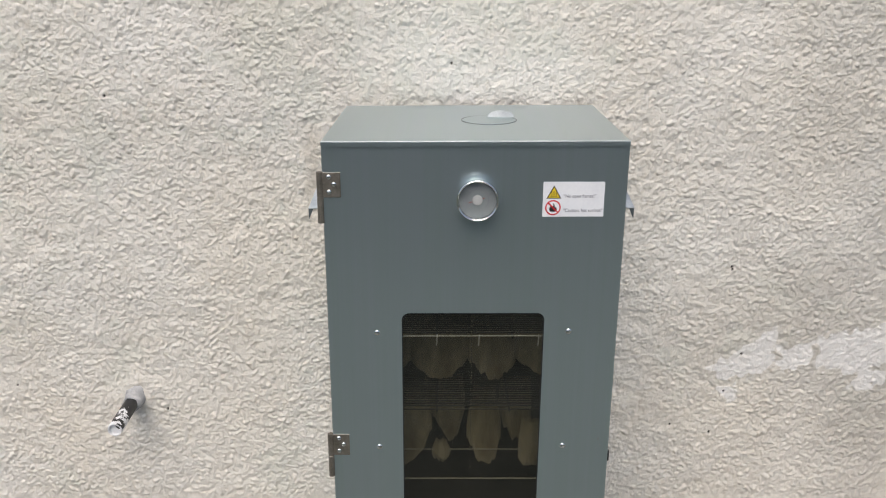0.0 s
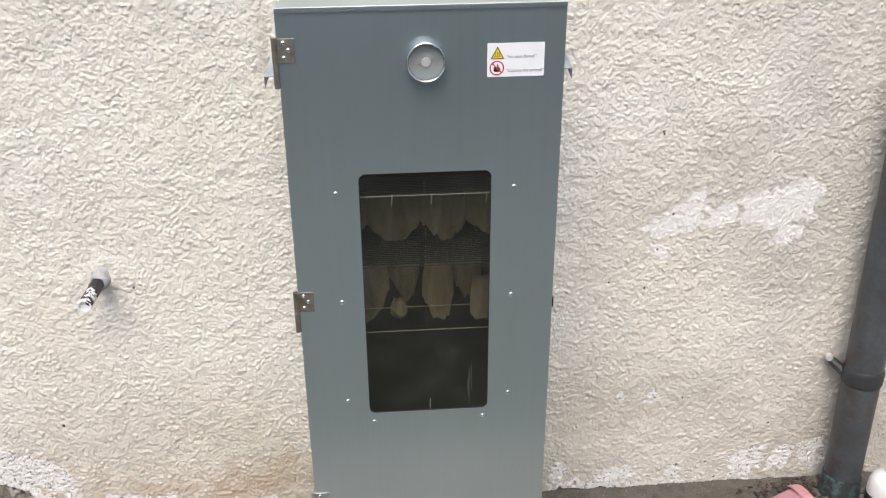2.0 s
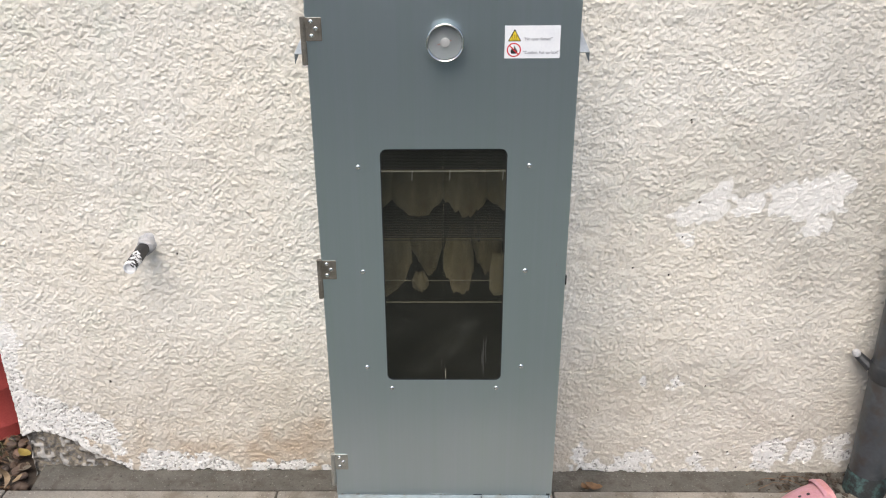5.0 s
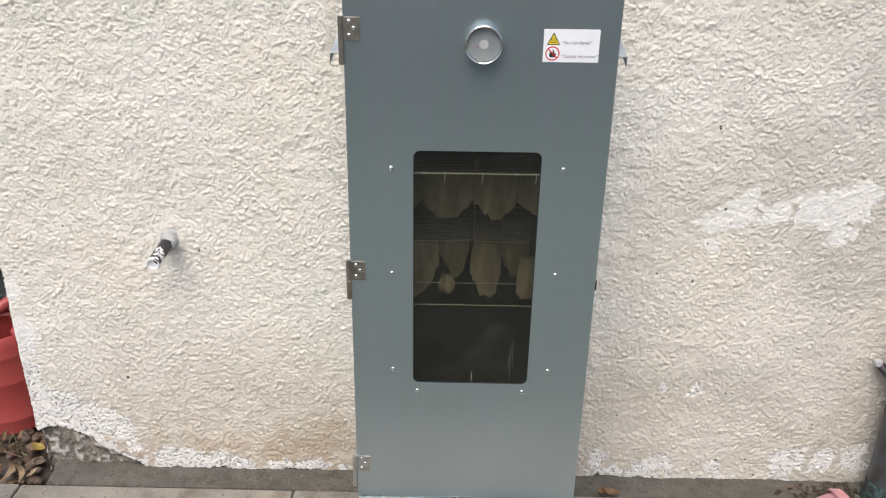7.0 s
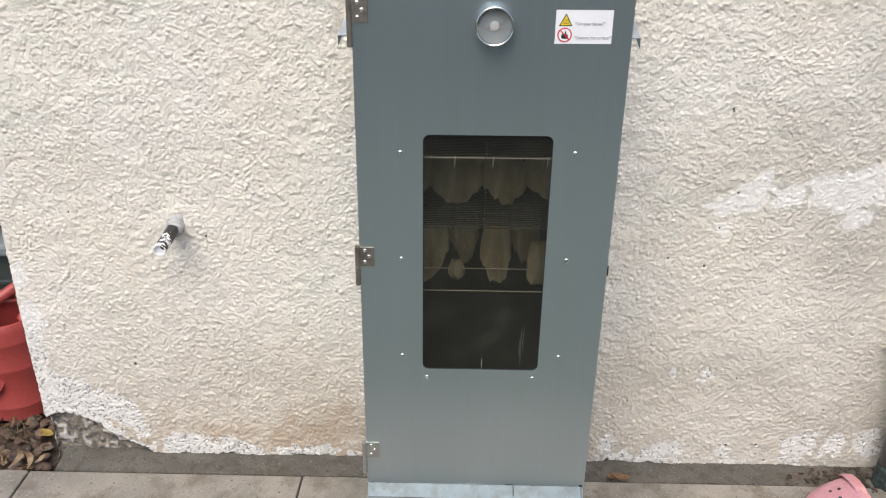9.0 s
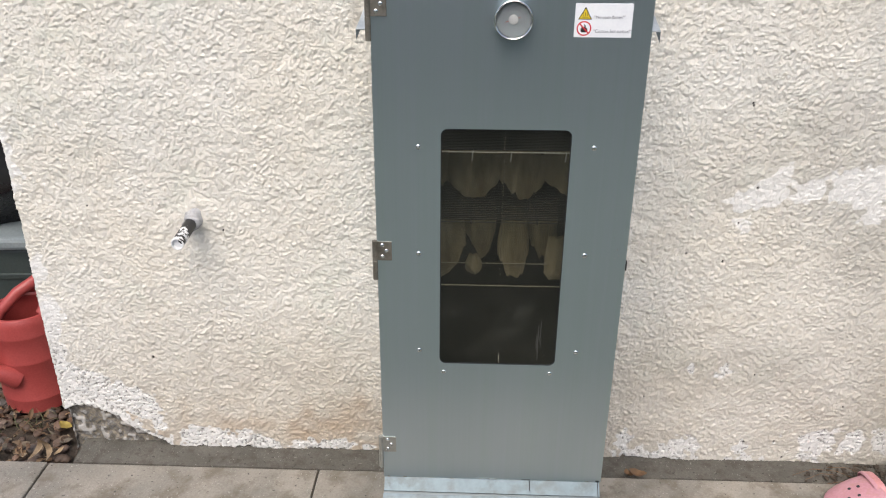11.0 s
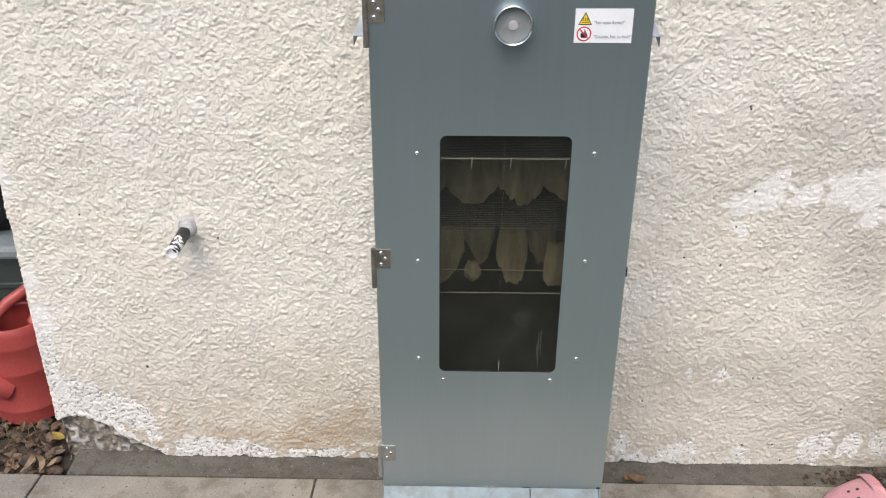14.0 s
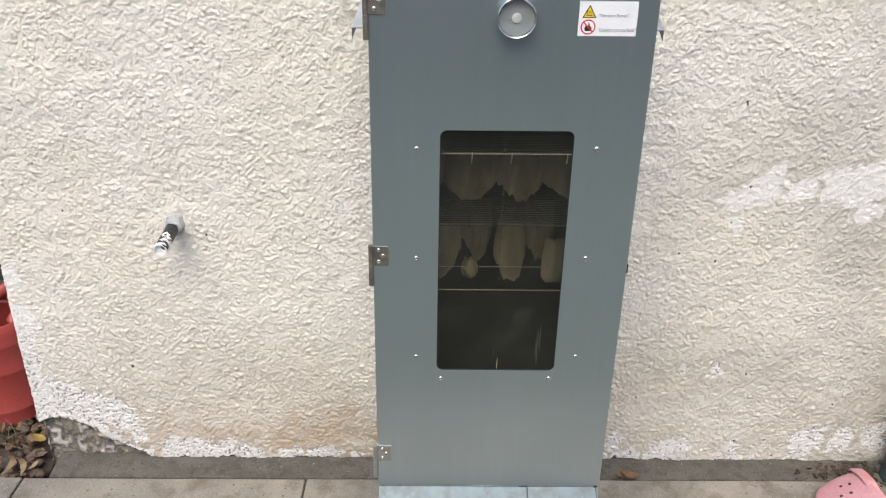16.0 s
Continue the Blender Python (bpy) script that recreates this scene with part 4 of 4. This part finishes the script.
def clog_shell(scale, lift):
    bm = bmesh.new()
    rows, n = 18, 20
    rings = []
    for i in range(rows + 1):
        t = i / rows
        y = -0.09 + 0.195 * t
        w = 0.046 * (0.86 + 0.14 * math.sin(t * math.pi)) * math.sqrt(max(1 - (max(t - 0.45, 0) / 0.551) ** 2.6, 0))
        hgt = 0.125 * math.sqrt(max(1 - (t / 1.001) ** 7, 0)) + 0.012
        rings.append([bm.verts.new((w * scale * math.copysign(abs(math.cos(a)) ** 0.6, math.cos(a)) * (1 - 0.68 * math.sin(a) ** 0.8), y * (1 + (scale - 1) * 0.4), lift + hgt * scale * math.sin(a) ** 0.45)) for a in (math.pi * k / n for k in range(n + 1))])
    for a, c in zip(rings, rings[1:]):
        for k in range(n):
            bm.faces.new([a[k], a[k + 1], c[k + 1], c[k]])
    return bm


up = clog_shell(1.0, 0.018)
upper = part("upper", up, pink, clog, smooth=True)
for i, (u, q) in enumerate(((0.20, 9), (0.34, 5), (0.36, 13), (0.50, 8), (0.52, 18), (0.66, 5), (0.68, 12), (0.20, 22))):
    a = radians(q)
    w = 0.046 * (0.86 + 0.14 * math.sin(u * math.pi)) * math.sqrt(1 - (max(u - 0.45, 0) / 0.551) ** 2.6)
    hgt = 0.125 * math.sqrt(1 - u ** 7) + 0.012
    p = Vector((w * math.copysign(abs(math.cos(a)) ** 0.6, math.cos(a)) * (1 - 0.68 * math.sin(a) ** 0.8), -0.09 + 0.195 * u, 0.018 + hgt * math.sin(a) ** 0.45))
    nrm = Vector((math.cos(a) / w, 6.0 * u * u, math.sin(a) / hgt)).normalized()
    hm = Matrix.Translation(p) @ nrm.to_track_quat("Z", "Y").to_matrix().to_4x4()
    part("vent_hole", lathe([(0.0042, -0.001), (0.0042, 0.0007), (0, 0.0005)], hm, 12), dark_gap, upper)
sole = bmesh.new()
outline = [(0.050 * math.sin(radians(a)) * (1.0 if math.cos(radians(a)) > 0 else 0.82), 0.02 + (0.092 if math.cos(radians(a)) > 0 else 0.115) * math.cos(radians(a))) for a in range(0, 360, 10)]
lo = [sole.verts.new((x * 0.92, y * 0.97, 0.006)) for x, y in outline]
hi = [sole.verts.new((x * 1.03, y * 1.02, 0.024)) for x, y in outline]
for k in range(len(lo)):
    sole.faces.new([lo[k], lo[(k + 1) % len(lo)], hi[(k + 1) % len(lo)], hi[k]])
sole.faces.new(lo[::-1])
sole.faces.new(hi)
part("sole", sole, pink_dirty, clog)
wl = bmesh.new()
rings = [[wl.verts.new((x * k, (y - 0.02) * k + 0.02, z)) for x, y in outline] for k, z in ((1.01, 0.022), (1.035, 0.024), (1.035, 0.030), (0.99, 0.033))]
for a, c in zip(rings, rings[1:]):
    for k in range(len(a)):
        wl.faces.new([a[k], a[(k + 1) % len(a)], c[(k + 1) % len(a)], c[k]])
part("welt", wl, pink, clog, smooth=True)

# ---- white bottle beside the downpipe ----
bottle = tagged(thing("plastic_bottle", pose(1.168, -0.172, -0.004)), "white plastic bottle with a dark label beside the downpipe", "bottle")
part("body", lathe([(0, 0), (0.041, 0), (0.045, 0.005), (0.045, 0.090), (0.043, 0.110), (0.035, 0.128), (0.018, 0.138), (0.012, 0.140), (0.012, 0.152), (0, 0.153)], Matrix(), 32), white_plastic, bottle, smooth=True)
part("label", lathe([(0.0452, 0.045), (0.0456, 0.045), (0.0456, 0.075), (0.0452, 0.075)], Matrix(), 32), ink, bottle, "dark label")


# ---- litter ----
def leaf_mesh(bm, m, ln, w, curl, seed):
    n = 6
    rows = []
    for i in range(n + 1):
        t = i / n
        ww = w * math.sin(math.pi * min(max(t * 0.94 + 0.03, 0), 1)) ** 0.75
        z = curl * ln * (t - 0.5) ** 2 * 2
        rows.append([bm.verts.new(m @ Vector((s * ww * 0.5 * (1 + 0.2 * noise.noise((t * 6, s, seed))), ln * (t - 0.5), z + abs(s) * ww * 0.35 * curl + 0.004 * noise.noise((t * 5, s * 2, seed))))) for s in (-1, -0.45, 0, 0.45, 1)])
    for a, c in zip(rows, rows[1:]):
        for k in range(4):
            bm.faces.new([a[k], a[k + 1], c[k + 1], c[k]])


rng = random.Random(11)
litter = bmesh.new()
for k in range(420):
    x, y = rng.uniform(-1.85, -1.19), rng.uniform(-0.07, 0.42)
    m = pose(x, y, -0.026 + rng.uniform(0, 0.022), rng.uniform(-35, 35), rng.uniform(-40, 40), rng.uniform(0, 360))
    leaf_mesh(litter, m, rng.uniform(0.016, 0.042), rng.uniform(0.009, 0.022), rng.uniform(-0.6, 0.9), k)
tagged(part("leaf_litter", litter, leaf_mat, smooth=True), "brown dead leaves littering the soil bed", "leaves", kind="stuff")
peb = bmesh.new()
for k in range(260):
    own = bmesh.new()
    bmesh.ops.create_icosphere(own, subdivisions=2, radius=1)
    s = rng.uniform(0.008, 0.019)
    for vtx in own.verts:
        vtx.co *= 1 + 0.25 * noise.noise(vtx.co * 1.4 + Vector((k, 0, 0)))
    own.transform(pose(rng.uniform(-1.85, -1.18), rng.uniform(-0.075, 0.35), -0.028, 0, 0, rng.uniform(0, 360)) @ Matrix.Diagonal((s * 1.3, s, s * 0.7, 1)))
    join(peb, own)
tagged(part("pebbles", peb, pebble_mat, smooth=True), "mixed brown and grey pebbles among dead leaves", "pebbles", kind="stuff")
crumbs = bmesh.new()
for k in range(150):
    own = bmesh.new()
    bmesh.ops.create_icosphere(own, subdivisions=1, radius=1)
    s = rng.uniform(0.002, 0.008) * rng.uniform(0.5, 1.0)
    for vtx in own.verts:
        vtx.co *= 1 + 0.4 * noise.noise(vtx.co * 1.7 + Vector((k, 3, 0)))
    own.transform(pose(min(rng.gauss(0.985, 0.06), 1.12), min(rng.gauss(-0.055, 0.03), -0.012), 0.0, 0, 0, rng.uniform(0, 360)) @ Matrix.Diagonal((s * 1.4, s, s * 0.8, 1)))
    join(crumbs, own)
tagged(part("soil_crumbs", crumbs, soil, smooth=True), "dark soil crumbs gathered at the downpipe's foot", "soil", kind="stuff")
for nm, mt, lb, m, ln, w, cu in (
        ("dead_leaf", pale_leaf, "pale curled dead leaf standing in the litter", pose(-1.245, -0.030, 0.010, 62, 8, -18), 0.066, 0.018, 1.2),
        ("dead_leaf", pale_leaf, "pale tan folded dead leaf on the litter", pose(-1.218, -0.035, 0.005, 58, -20, 8), 0.058, 0.019, 1.2),
        ("dead_leaf", yellow_leaf, "yellowing leaf beside the wall's corner", pose(-1.225, 0.070, 0.002, 12, 5, 70), 0.042, 0.030, 0.3),
        ("dead_leaf", brown_leaf, "rust brown crumpled leaf on the paving", pose(0.388, -0.080, 0.008, 5, 4, 75), 0.046, 0.032, 0.45),
        ("dead_leaf", brown_leaf, "rust brown crumpled leaf on the paving", pose(0.366, -0.084, 0.008, -12, 14, 20), 0.036, 0.026, 0.5)):
    bm = bmesh.new()
    leaf_mesh(bm, m, ln, w, cu, len(lb))
    tagged(part(nm, bm, mt, smooth=True), lb, "leaf")
grass = bmesh.new()
for k in range(46):
    gx, gy, az, ln = rng.uniform(-1.52, -1.26), rng.uniform(0.07, 0.16), rng.uniform(0, 6.28), rng.uniform(0.035, 0.085)
    tip = Vector((math.cos(az) * ln * 0.6, math.sin(az) * ln * 0.35 - 0.01, ln * 0.7))
    side = Vector((-math.sin(az), math.cos(az), 0)) * 0.0014
    rows = []
    for i in range(5):
        t = i / 4
        p = Vector((gx, gy, -0.03)) + Vector((tip.x * t * t, tip.y * t * t, tip.z * (t - 0.25 * t * t)))
        rows.append([grass.verts.new(p - side * (1.05 - t)), grass.verts.new(p + side * (1.05 - t))])
    for p, q in zip(rows, rows[1:]):
        grass.faces.new([p[0], p[1], q[1], q[0]])
tagged(part("grass", grass, grass_mat, smooth=True), "thin dry green grass blades round the watering can", "grass", kind="stuff")
# straw stalks in the litter
for k, (p0, p1) in enumerate((((-1.33, 0.03, 0.0), (-1.245, 0.075, 0.03)), ((-1.36, 0.0, 0.0), (-1.27, 0.10, 0.045)), ((0.80, -0.06, 0.003), (0.90, -0.045, 0.010)), ((0.83, -0.075, 0.002), (0.905, -0.065, 0.012)), ((0.86, -0.035, 0.006), (0.965, -0.085, 0.010)), ((0.90, -0.03, 0.008), (0.985, -0.070, 0.016)), ((0.88, -0.09, 0.002), (0.97, -0.10, 0.010)))):
    mid = (Vector(p0) + Vector(p1)) / 2 + Vector((0, 0, 0.012))
    tagged(part("straw_stalk", tube([p0, mid, p1], 0.0007, 6), brown_leaf), "dry straw stalk lying on the ground", "straw")

# ---- paving slabs ----
W, D = 0.740, 0.45
k = 0
for row in range(2):
    for col in range(-3, 6):
        k += 1
        x0 = -0.461 + W * col + (0.37 if row % 2 else 0)
        y1 = -0.086 - D * row
        bm = box(x0 + 0.0022, x0 + W - 0.0022, y1 - D + 0.004, y1, -0.055, 0.001 * (k % 3) - 0.001, 0.004)
        part("slab", bm, slab_mat, paving)
